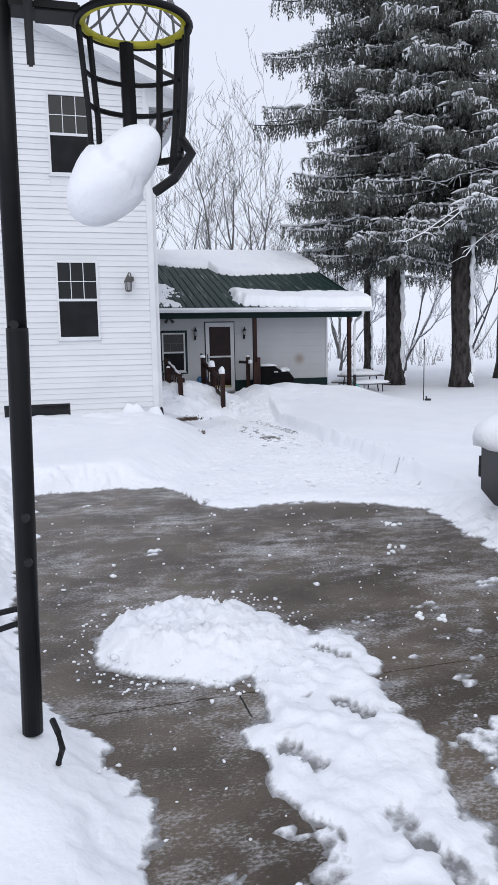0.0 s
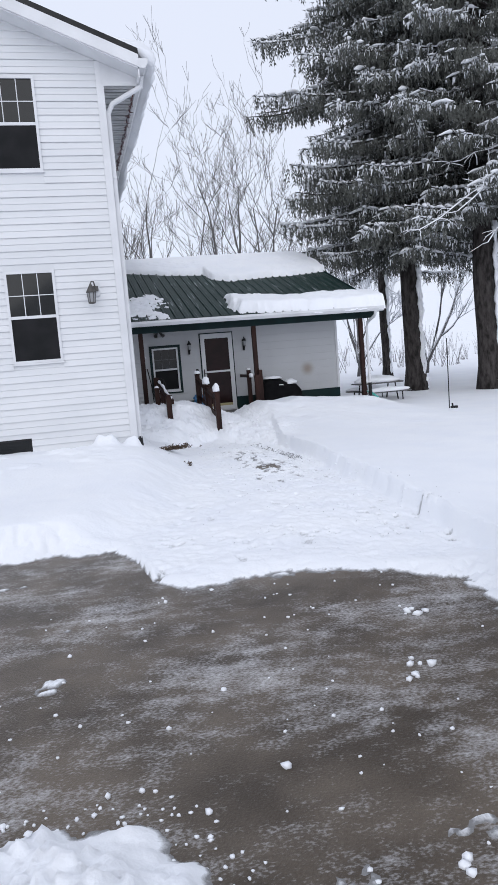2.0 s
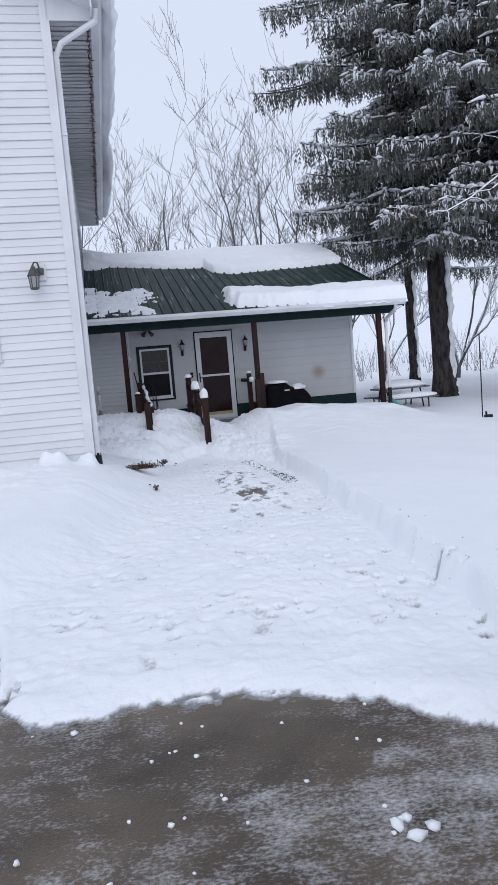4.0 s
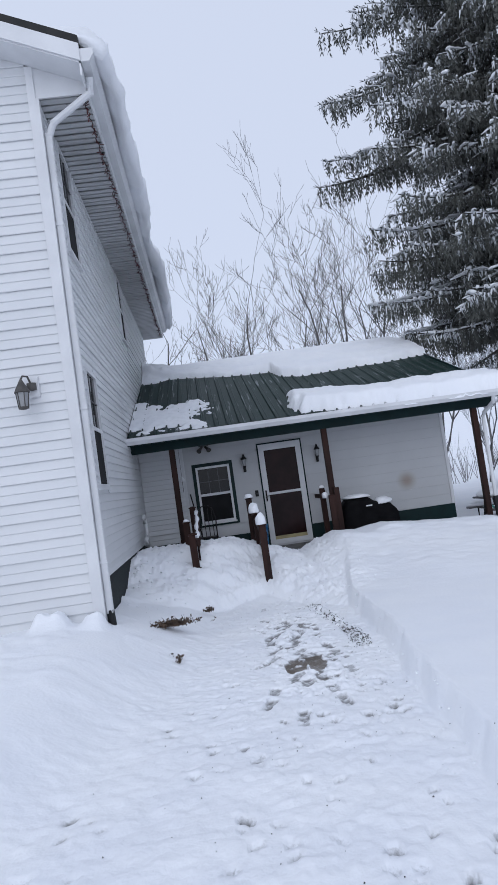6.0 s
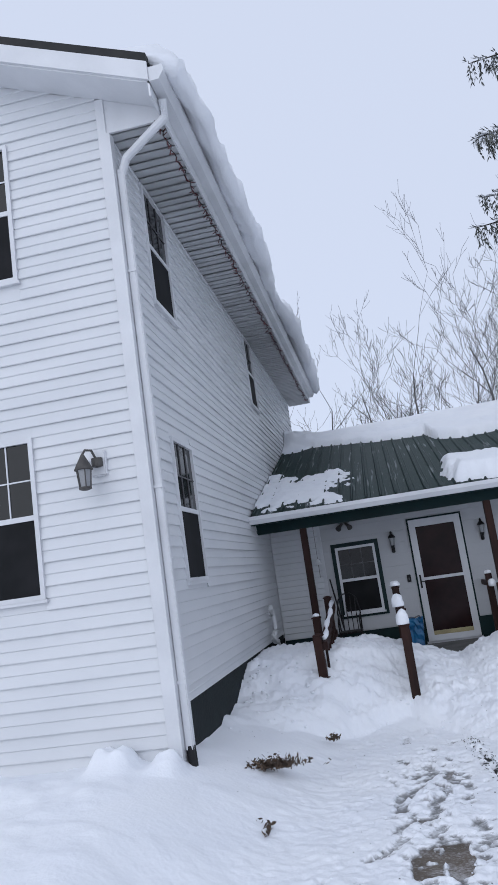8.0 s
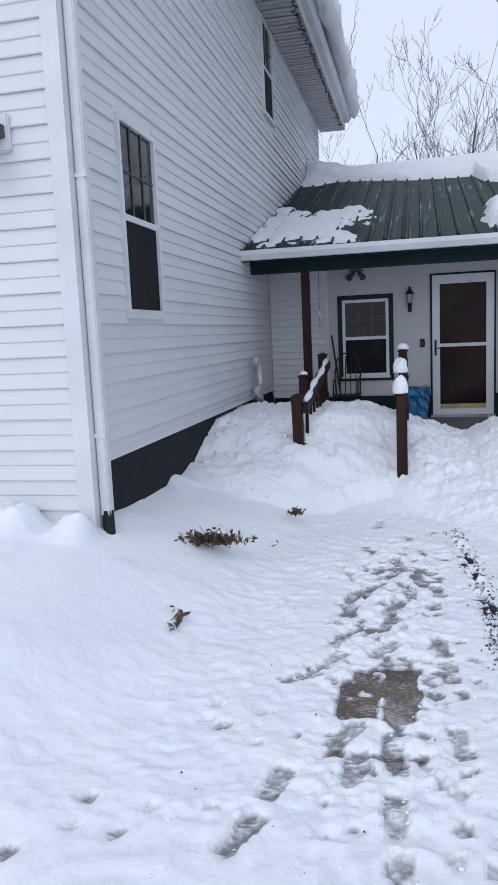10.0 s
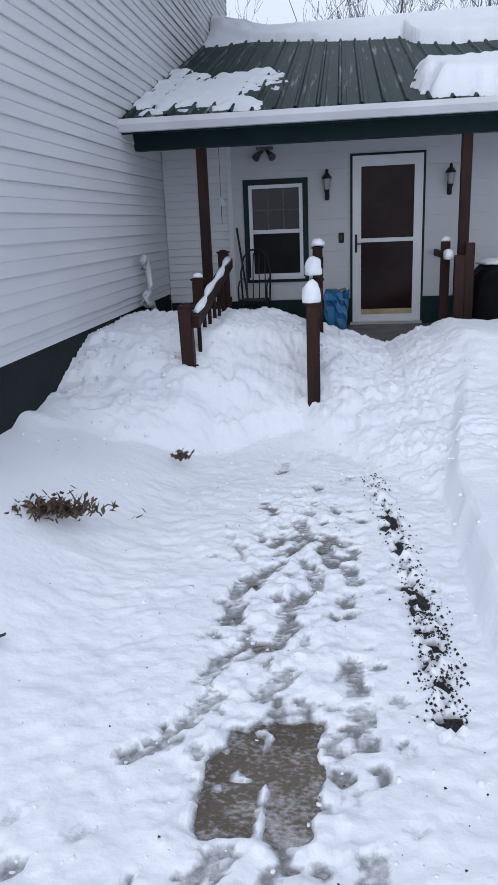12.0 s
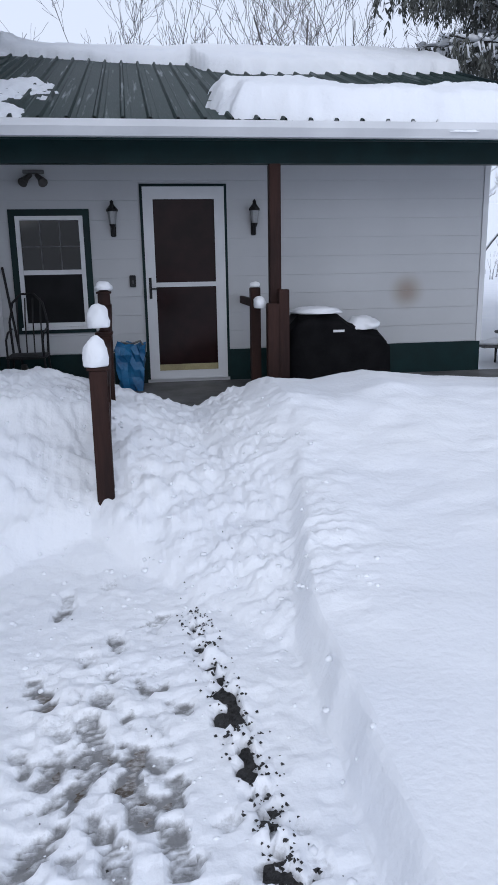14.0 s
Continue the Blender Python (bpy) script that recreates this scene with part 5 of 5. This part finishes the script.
# white plastic vent pipe at the inner corner
PVC = mat("white_plastic_pipe", (0.66, 0.67, 0.68), 0.35, color2=(0.56, 0.57, 0.58))
pipe = thing("vent_pipe", (2.52, 20.85, 0.9), "white plastic vent pipe with two elbows on the wall", "pipe")
Shape().tube([(2.50, 20.45, 1.42), (2.50, 20.42, 1.50), (2.50, 20.50, 1.55), (2.50, 20.60, 1.53), (2.50, 20.66, 1.45), (2.50, 20.68, 1.22), (2.50, 20.62, 1.14)], 0.036, 10).put("upper_pipe", PVC, pipe, "", True)
Shape().tube([(2.50, 20.62, 1.15), (2.50, 20.45, 1.12), (2.50, 20.40, 1.06), (2.50, 20.50, 1.02), (2.50, 20.72, 1.0), (2.50, 20.80, 0.92), (2.50, 20.82, 0.6)], 0.042, 10).put("lower_pipe", PVC, pipe, "", True)

# black metal chair by the window
ch = thing("metal_chair", (3.62, 21.65, 0.5), "black wrought metal chair with an arched back", "chair")
Shape().box(3.42, 3.82, 21.45, 21.85, 0.90, 0.93, 0.01).put("seat", BLACK_METAL, ch)
Shape().tube([(3.44, 21.86, 0.9), (3.42, 21.90, 1.25), (3.46, 21.93, 1.45), (3.55, 21.95, 1.54), (3.68, 21.95, 1.54), (3.77, 21.93, 1.45), (3.81, 21.90, 1.25), (3.80, 21.86, 0.9)], 0.014, 6).put("back_hoop", BLACK_METAL, ch)
for k in range(4):
    x = 3.50 + 0.08 * k
    Shape().tube([(x, 21.86, 0.92), (x, 21.92, 1.3), (x + 0.01, 21.95, 1.50)], 0.008, 5).put("spindle", BLACK_METAL, ch)
for x in (3.44, 3.80):
    for y in (21.47, 21.83):
        Shape().tube([(x, y, 0.90), (x + (0.03 if x > 3.6 else -0.03), y, 0.50)], 0.013, 6).put("leg", BLACK_METAL, ch)
    Shape().tube([(x, 21.88, 1.18), (x, 21.6, 1.16), (x, 21.46, 1.10), (x, 21.47, 0.92)], 0.011, 6).put("arm", BLACK_METAL, ch)
bro = thing("broom", (3.42, 21.98, 0.5), "dark broom leaning on the porch wall", "broom")
Shape().tube([(3.52, 21.9, 0.75), (3.36, 22.12, 1.82)], 0.014, 7).put("handle", BLACK_METAL, bro)
Shape().tube([(3.53, 21.89, 0.80), (3.55, 21.87, 0.52)], [0.03, 0.10], 8).put("bristles", OLD, bro)

BLUE = mat("blue_plastic_bag", (0.02, 0.16, 0.34), 0.35, color2=(0.012, 0.09, 0.22), scale=6, fine=30, bump=0.02, bump_scale=14)
bag = thing("plastic_bag", (4.67, 21.75, 0.5), "crumpled blue plastic sack by the door", "bag")
bm = bmesh.new()
bmesh.ops.create_cube(bm, size=1)
bmesh.ops.subdivide_edges(bm, edges=bm.edges[:], cuts=5, use_grid_fill=True)
for v in bm.verts:
    j = noise.noise(v.co * 4.2) * 0.09 + noise.noise(v.co * 11) * 0.03
    v.co = Vector((4.67 + v.co.x * (0.27 + 0.09 * v.co.z) + j * 0.4, 21.75 + v.co.y * 0.22 + j * 0.5, 0.735 + v.co.z * 0.47 + (j if v.co.z > 0.4 else 0)))
Shape().take(bm).put("sack", BLUE, bag)
Shape().tube([(4.55, 21.75, 0.95), (4.58, 21.73, 1.02), (4.68, 21.72, 1.0), (4.78, 21.73, 1.03), (4.82, 21.75, 0.96)], 0.012, 5).put("folded_rim", DECK, bag, "pale torn rim")
tub = thing("plastic_tub", (4.2, 21.6, 0.5), "low dark tub on the porch floor", "tub")
Shape().lathe(4.15, 21.5, [(0.50, 0.14), (0.62, 0.17), (0.64, 0.18), (0.64, 0.165), (0.55, 0.13)], 16).put("bowl", OLD, tub)
Shape().lathe(4.15, 21.5, [(0.56, 0.14), (0.66, 0.12), (0.69, 0.03)], 12).put("snow_fill", SNOW, tub, "", True)

# covered grill
COVER = mat("black_vinyl_cover", (0.004, 0.004, 0.005), 0.6, color2=(0.008, 0.008, 0.009), scale=5, fine=50, bump=0.012, bump_scale=6, spec=0.06)
grill = thing("covered_grill", (6.88, 21.6, 0.5), "gas grill under a black vinyl cover topped with snow", "grill")
bm = bmesh.new()
bmesh.ops.create_cube(bm, size=1)
bmesh.ops.subdivide_edges(bm, edges=bm.edges[:], cuts=9, use_grid_fill=True)
for v in bm.verts:
    x, y, z = v.co
    xs = 6.88 + x * 1.10
    crown = float(np.interp(xs, [6.33, 6.43, 6.53, 6.88, 6.98, 7.13, 7.35, 7.43], [1.14, 1.26, 1.31, 1.27, 1.19, 1.13, 1.09, 0.97]))
    zz = 0.45 + (z + 0.5) * (crown - 0.45 - (0.05 if abs(y) > 0.4 else 0))
    flare = 1 + 0.05 * (0.5 - z)
    fold = 0.018 * math.sin(x * 30 + z * 3) * (0.5 - z)
    v.co = Vector((6.88 + x * 1.10 * flare, 21.6 + y * 0.55 * flare + fold, zz + 0.02 * noise.noise(Vector((x * 4, y * 4, z * 3)))))
g = Shape().take(bm).put("cover", COVER, grill, "", True)
Shape().box(6.80, 6.92, 21.305, 21.312, 1.095, 1.12).put("badge", TRIM, g, "small white badge")
s1 = blob(6.67, 21.6, 1.30, 0.29, 0.25, 0.055, 4, 0.25)
s1.put("lid_snow", SNOW, grill, "", True)
blob(7.20, 21.6, 1.14, 0.19, 0.24, 0.10, 6, 0.3).put("shelf_snow", SNOW, grill, "", True)

# downspout at the porch's outer corner
pd = thing("porch_downspout", (9.3, 20.5, 0.4), "white downspout with a black end at the porch corner", "gutter pipe")
Shape().tube([(9.32, 20.36, 2.88), (9.32, 20.42, 2.76), (9.26, 20.80, 2.60), (9.25, 20.86, 2.48), (9.25, 20.86, 0.95)], 0.04, 8).put("pipe", TRIM, pd)
Shape().tube([(9.25, 20.86, 0.97), (9.25, 20.86, 0.5), (9.3, 20.7, 0.38)], 0.05, 8).put("lower_pipe", BLACK_METAL, pd, "ribbed black plastic end")

# white bell chime at the porch post
chime = thing("wind_chime", (3.25, 21.6, 2.1), "small white bell chime hanging under the porch", "wind chime")
Shape().tube([(3.25, 21.6, 2.92), (3.25, 21.6, 2.2)], 0.003, 4).put("cord", OLD, chime)
Shape().lathe(3.25, 21.6, [(2.10, 0.06), (2.12, 0.055), (2.17, 0.03), (2.20, 0.008)], 10).put("bell", TRIM, chime)
Shape().tube([(3.25, 21.6, 2.1), (3.25, 21.6, 1.88)], 0.004, 4).put("clapper", OLD, chime)

# string of small lights under the house eave
RED = mat("dark_red_bulbs", (0.10, 0.012, 0.015), 0.35, color2=(0.05, 0.01, 0.012))
r = random.Random(31)
lights = thing("string_lights", (X1 + OV - 0.07, 20, ZE), "unlit dark red string lights clipped under the eave", "string lights")
wire = Shape()
pts = []
y = Y1 - 0.1
while y < Y2:
    pts.append((X1 + OV - 0.06 + r.uniform(-0.02, 0.02), y, ZE - 0.02 - abs(math.sin(y * 5)) * 0.035))
    y += 0.07
wire.tube(pts, 0.006, 4, False)
for p in pts:
    d = Vector((r.uniform(-1, 1), r.uniform(-0.5, 0.5), r.uniform(-1, 0.1))).normalized() * 0.055
    Shape().tube([p, Vector(p) + d], [0.009, 0.006], 4).put("bulb", RED, lights)
wire.put("wire", BLACK_METAL, lights)

# ---- yard: dry shrub, picnic table, sled, stake ----
DRY = mat("dry_brown_stems", (0.11, 0.075, 0.05), 0.85, color2=(0.05, 0.035, 0.025), scale=10, fine=40)


def dry_clump(cx, cy, z0, wx, wy, h, n, seed, label):
    r = random.Random(seed)
    t = thing("dry_shrub", (cx, cy, z0), label, "shrub")
    s, leaf = Shape(), Shape()
    for k in range(n):
        x, y = cx + r.gauss(0, wx * 0.45), cy + r.gauss(0, wy * 0.45)
        d = Vector((r.uniform(-1, 1), r.uniform(-1, 1), r.uniform(0.2, 1.2))).normalized()
        L = h * r.uniform(0.5, 1.2)
        p = Vector((x, y, z0 - 0.03))
        q = p + d * L * 0.6
        e = q + (d + Vector((r.uniform(-0.7, 0.7), r.uniform(-0.7, 0.7), r.uniform(-0.8, 0.3)))).normalized() * L * 0.5
        s.tube([p, q, e], [0.006, 0.005, 0.003], 3, False)
        for j in range(2):
            c = p.lerp(e, r.random()) + Vector((r.uniform(-0.03, 0.03), r.uniform(-0.03, 0.03), r.uniform(0, 0.03)))
            a, b = Vector((r.uniform(-1, 1), r.uniform(-1, 1), r.uniform(-1, 1))).normalized() * 0.028, Vector((r.uniform(-1, 1), r.uniform(-1, 1), r.uniform(-1, 1))).normalized() * 0.014
            leaf.add([c - a, c + b, c + a, c - b], [(0, 1, 2, 3)])
    tagged(s.put("stem_tangle", DRY, t), kind="stuff")
    tagged(leaf.put("leaf_litter", DRY, t), kind="stuff")
    return t


dry_clump(3.08, 15.92, 0.33, 0.30, 0.12, 0.075, 150, 5, "dry brown shrub poking out of the snow")
dry_clump(3.20, 14.72, 0.16, 0.05, 0.10, 0.06, 12, 6, "few dead stems poking out of the snow")
dry_clump(3.52, 17.35, 0.20, 0.06, 0.12, 0.08, 14, 7, "dead stems at the foot of the snow bank")

tb = thing("picnic_table", (10.5, 23.2, 0.3), "metal-framed picnic table under a thick layer of snow", "table")
Shape().box(9.75, 11.2, 22.85, 23.55, 0.80, 0.84, 0.01).put("tabletop", DECK, tb)
blob(10.47, 23.2, 0.89, 0.76, 0.40, 0.16, 11, 0.10).put("table_snow", SNOW, tb, "rounded slab of snow", True)
for y, z in ((22.45, 0.55), (23.95, 0.55)):
    Shape().box(9.75, 11.2, y - 0.13, y + 0.13, z, z + 0.035, 0.008).put("bench", DECK, tb)
    blob(10.47, y, z + 0.07, 0.75, 0.17, 0.10, 12 + y, 0.10).put("bench_snow", SNOW, tb, "", True)
for x in (10.0, 10.95):
    Shape().tube([(x, 22.45, 0.25), (x, 22.45, 0.55), (x, 23.2, 0.55), (x, 23.95, 0.55), (x, 23.95, 0.25)], 0.022, 6).put("bench_frame", BLACK_METAL, tb)
    for y in (22.95, 23.45):
        Shape().tube([(x, y, 0.80), (x, y + (0.2 if y > 23.2 else -0.2), 0.22)], 0.022, 6).put("leg", BLACK_METAL, tb)

TEAL = mat("teal_plastic", (0.06, 0.42, 0.36), 0.35, color2=(0.04, 0.3, 0.26))
sled = thing("plastic_sled", (9.62, 21.5, 0.3), "teal plastic sled half buried in snow", "sled")
Shape().prism([(21.35, 0.25), (21.65, 0.27), (21.65, 0.33), (21.6, 0.30), (21.4, 0.28), (21.35, 0.31)], "x", 0, 0.55).put("tray", TEAL, sled)
for v in sled.children[0].data.vertices:
    x = v.co.x + 9.62
    v.co = Vector((9.45 + x * 0.66 - 9.62, v.co.y, v.co.z + 0.42 - x * 0.55))

st = thing("driveway_marker", (10.15, 18.2, 0.3), "thin dark marker stake standing in the snow", "stake")
Shape().tube([(10.15, 18.2, 0.1), (10.16, 18.2, 2.0)], 0.012, 6).put("stake", BLACK_METAL, st)
Shape().box(10.20, 10.36, 18.15, 18.25, 0.28, 0.36, 0.01).put("bracket", BLACK_METAL, st)
Shape().tube([(10.24, 18.2, 0.36), (10.23, 18.2, 0.43)], 0.02, 6).put("knob", BLACK_METAL, st)


# ---- basketball hoop at the drive's edge ----
YELLOW = mat("worn_yellow_rim_paint", (0.50, 0.46, 0.02), 0.5, color2=(0.36, 0.34, 0.03), scale=14, fine=50)
NET = mat("grey_net_cord", (0.20, 0.20, 0.21), 0.8, color2=(0.12, 0.12, 0.13))
RUBBER = mat("black_plastic", (0.005, 0.005, 0.006), 0.5, color2=(0.009, 0.009, 0.010), spec=0.2)
hoop = thing("basketball_hoop", (-0.02, 3.22, 0.0), "portable basketball hoop with black pole and snowy ball return", "basketball hoop")
s = Shape().tube([(-0.050, 3.22, 0.15), (-0.012, 3.22, 1.9), (-0.012, 3.22, 1.92)], [0.045, 0.045, 0.045], 16)
s.put("pole", RUBBER, hoop, "", True)
Shape().tube([(-0.012, 3.22, 1.90), (0.0, 3.22, 3.6)], 0.040, 16).put("upper_pole", RUBBER, hoop, "", True)
for z in (0.95, 1.14, 1.93):
    Shape().tube([(-0.02, 3.13, z), (-0.02, 3.11, z)], 0.018, 8).put("bolt", BLACK_METAL, hoop)
for z0, z1 in ((0.72, 0.50), (0.66, 0.36)):
    Shape().tube([(-0.03, 3.25, z0), (-0.75, 3.6, z1)], 0.014, 6).put("strut", RUBBER, hoop)
Shape().box(-1.1, -0.22, 2.80, 3.65, -0.09, 0.14, 0.04).put("base", RUBBER, hoop)
Shape().tube([(0.055, 2.98, 0.12), (0.075, 2.95, 0.2), (0.06, 2.98, 0.26), (0.04, 3.05, 0.28)], 0.014, 6).put("base_handle", RUBBER, hoop)
Shape().box(0.085, 0.12, 2.78, 3.75, 3.13, 3.95, 0.008).put("backboard", RUBBER, hoop)
Shape().box(0.03, 0.085, 3.16, 3.28, 3.15, 3.55).put("board_bracket", RUBBER, hoop)
HC = Vector((0.515, 3.2, 3.13))
ring = lambda rr, dz, n=40: [(HC.x + rr * math.cos(2 * math.pi * k / n), HC.y + rr * math.sin(2 * math.pi * k / n), HC.z + dz) for k in range(n + 1)]
Shape().tube(ring(0.228, 0.0), 0.014, 8, False).put("rim", RUBBER, hoop, "black outer rim", True)
Shape().tube(ring(0.208, 0.004), 0.016, 8, False).put("rim_sleeve", YELLOW, hoop, "worn yellow inner rim", True)
Shape().box(0.12, 0.30, 3.13, 3.27, 3.13, 3.17, 0.008).put("rim_bracket", RUBBER, hoop)
net = Shape()
for k in range(12):
    for sgn in (1, -1):
        pts = []
        for i in range(7):
            u = i / 6
            a = 2 * math.pi * (k + sgn * u * 2.0) / 12
            rr = 0.215 - 0.115 * u ** 0.8
            pts.append((HC.x + rr * math.cos(a), HC.y + 0.03 * u + rr * math.sin(a), HC.z + 0.24 * u))
        net.tube(pts, 0.0055, 4, False)
net.put("net", NET, hoop, "net blown up over the rim")
# ball return: a curved black lattice below the rim
def lattice(a, drop):
    flare = 0.222 - 0.075 * drop
    return Vector((HC.x + flare * math.cos(a) - 0.06 * max(0, drop - 0.36), HC.y + flare * math.sin(a) * 0.9, HC.z - drop))


def strap(points, width, name):
    Shape().tube(points, width, 6).put(name, RUBBER, hoop)


for a, w, end in ((3.02, 0.013, 0.50), (2.45, 0.014, 0.52), (1.62, 0.034, 0.56), (0.95, 0.016, 0.50), (0.45, 0.018, 0.56), (0.12, 0.018, 0.58), (-0.35, 0.012, 0.50)):
    strap([lattice(a, end * i / 6) for i in range(7)], w, "return_strap")
for drop, w in ((0.17, 0.010), (0.30, 0.011), (0.50, 0.015)):
    strap([lattice(3.05 - 3.4 * i / 14, drop) for i in range(15)], w, "return_hoop")
strap([lattice(-0.3, 0.45), HC + Vector((0.20, -0.12, -0.52)), HC + Vector((0.11, -0.20, -0.64)), HC + Vector((0.03, -0.24, -0.70))], 0.020, "chute_edge")
strap([lattice(3.0, 0.46), HC + Vector((-0.17, -0.02, -0.52)), HC + Vector((-0.10, 0.0, -0.56))], 0.012, "chute_edge")
bm = bmesh.new()
bmesh.ops.create_icosphere(bm, subdivisions=4, radius=1)
turn = Matrix.Rotation(radians(-47), 3, "Y")
for v in bm.verts:
    x, y, z = v.co
    f = 1 + 0.05 * noise.noise(v.co * 1.6)
    fat = 0.80 if x > 0 else 1.0
    p = turn @ Vector((x * 0.245 * f, y * 0.16 * f * fat, z * 0.145 * f * fat))
    v.co = HC + Vector((-0.105, -0.10, -0.605)) + p
Shape().take(bm).put("return_snow", SNOW, hoop, "smooth tongue of snow hanging out of the ball return", True)
hoop.location += Vector((0.075, -0.075, 0.085))


# ---- parked car beside the drive ----
PAINT = mat("dark_grey_car_paint", (0.022, 0.023, 0.025), 0.3, color2=(0.03, 0.03, 0.032), scale=3, fine=40)
TYRE = mat("tyre_rubber", (0.015, 0.015, 0.015), 0.85)
RIM = mat("wheel_alloy", (0.35, 0.35, 0.36), 0.35, 0.8, color2=(0.25, 0.25, 0.26))
LAMP = mat("lamp_lens", (0.16, 0.02, 0.02), 0.15, color2=(0.12, 0.015, 0.015))
cx0, cx1, cy0, cy1 = 4.36, 6.18, 1.9, 6.50
car = thing("parked_car", ((cx0 + cx1) / 2, (cy0 + cy1) / 2, 0.0), "dark grey car parked beside the drive under deep snow", "car")


def car_shell(prof, x0, x1, tuck):
    """A body pushed across its width, with its flanks drawn in towards the top."""
    bm = bmesh.new()
    rows = []
    for x, s in ((x0, 1), (x0 + 0.10, 0), (x1 - 0.10, 0), (x1, 1)):
        row = []
        for y, z in prof:
            t = tuck * max(0, z - 0.8)
            m = (cy0 + cy1) / 2
            row.append(bm.verts.new((x + (t if x < 5.2 else -t) * (1 if s else 0.6), m + (y - m) * (0.975 if s else 1), z * (0.985 if s and z > 0.7 else 1))))
        rows.append(row)
    n = len(prof)
    for a, b in zip(rows, rows[1:]):
        for i in range(n):
            bm.faces.new((a[i], b[i], b[(i + 1) % n], a[(i + 1) % n]))
    bm.faces.new(rows[0])
    bm.faces.new(rows[-1][::-1])
    bmesh.ops.recalc_face_normals(bm, faces=bm.faces[:])
    return Shape().take(bm)


car_shell([(cy0 + 0.05, 0.42), (cy0, 0.62), (cy0 + 0.1, 0.86), (cy0 + 1.0, 0.98), (cy1 - 0.12, 1.02), (cy1 - 0.03, 0.86), (cy1 - 0.05, 0.42), (cy1 - 0.3, 0.30), (cy0 + 0.3, 0.30)], cx0, cx1, 0.15).put("body", PAINT, car)
car_shell([(cy0 + 0.9, 0.97), (cy0 + 1.7, 1.52), (cy1 - 0.75, 1.56), (cy1 - 0.2, 1.0)], cx0 + 0.1, cx1 - 0.1, 0.28).put("cabin", GLASS_DARK, car, "dark glazed cabin")
bump = Shape().box(cx0 + 0.02, cx1 - 0.02, cy1 - 0.25, cy1 + 0.08, 0.43, 0.86, 0.11)
bump.put("bumper", RUBBER, car)
Shape().box(cx0 + 0.10, cx0 + 0.30, cy1 + 0.085, cy1 + 0.11, 0.50, 0.64, 0.01).put("bumper_vent", BLACK_METAL, car)
for x in (cx0 + 0.06, cx1 - 0.26):
    Shape().box(x, x + 0.2, cy1 - 0.06, cy1 + 0.0, 0.80, 0.96, 0.02).put("tail_light", LAMP, car)
for x in (cx0 + 0.02, cx1 - 0.24):
    for y in (cy0 + 0.9, cy1 - 0.95):
        t = Shape().tube([(x, y, 0.33), (x + 0.22, y, 0.33)], 0.33, 20).put("wheel", TYRE, car)
        Shape().tube([(x - 0.006, y, 0.33), (x + 0.226, y, 0.33)], 0.20, 14).put("rim", RIM, t)
s = blob((cx0 + cx1) / 2, cy1 - 0.2, 0.95, 1.02, 0.60, 0.36, 22, 0.12)
s.put("trunk_snow", SNOW, car, "deep snow on the rear", True)
blob((cx0 + cx1) / 2, (cy0 + cy1) / 2 + 0.2, 1.56, 0.8, 1.3, 0.25, 23, 0.1).put("roof_snow", SNOW, car, "deep snow on the roof", True)
blob((cx0 + cx1) / 2, cy0 + 0.5, 0.98, 0.85, 0.6, 0.2, 24, 0.1).put("bonnet_snow", SNOW, car, "deep snow on the bonnet", True)
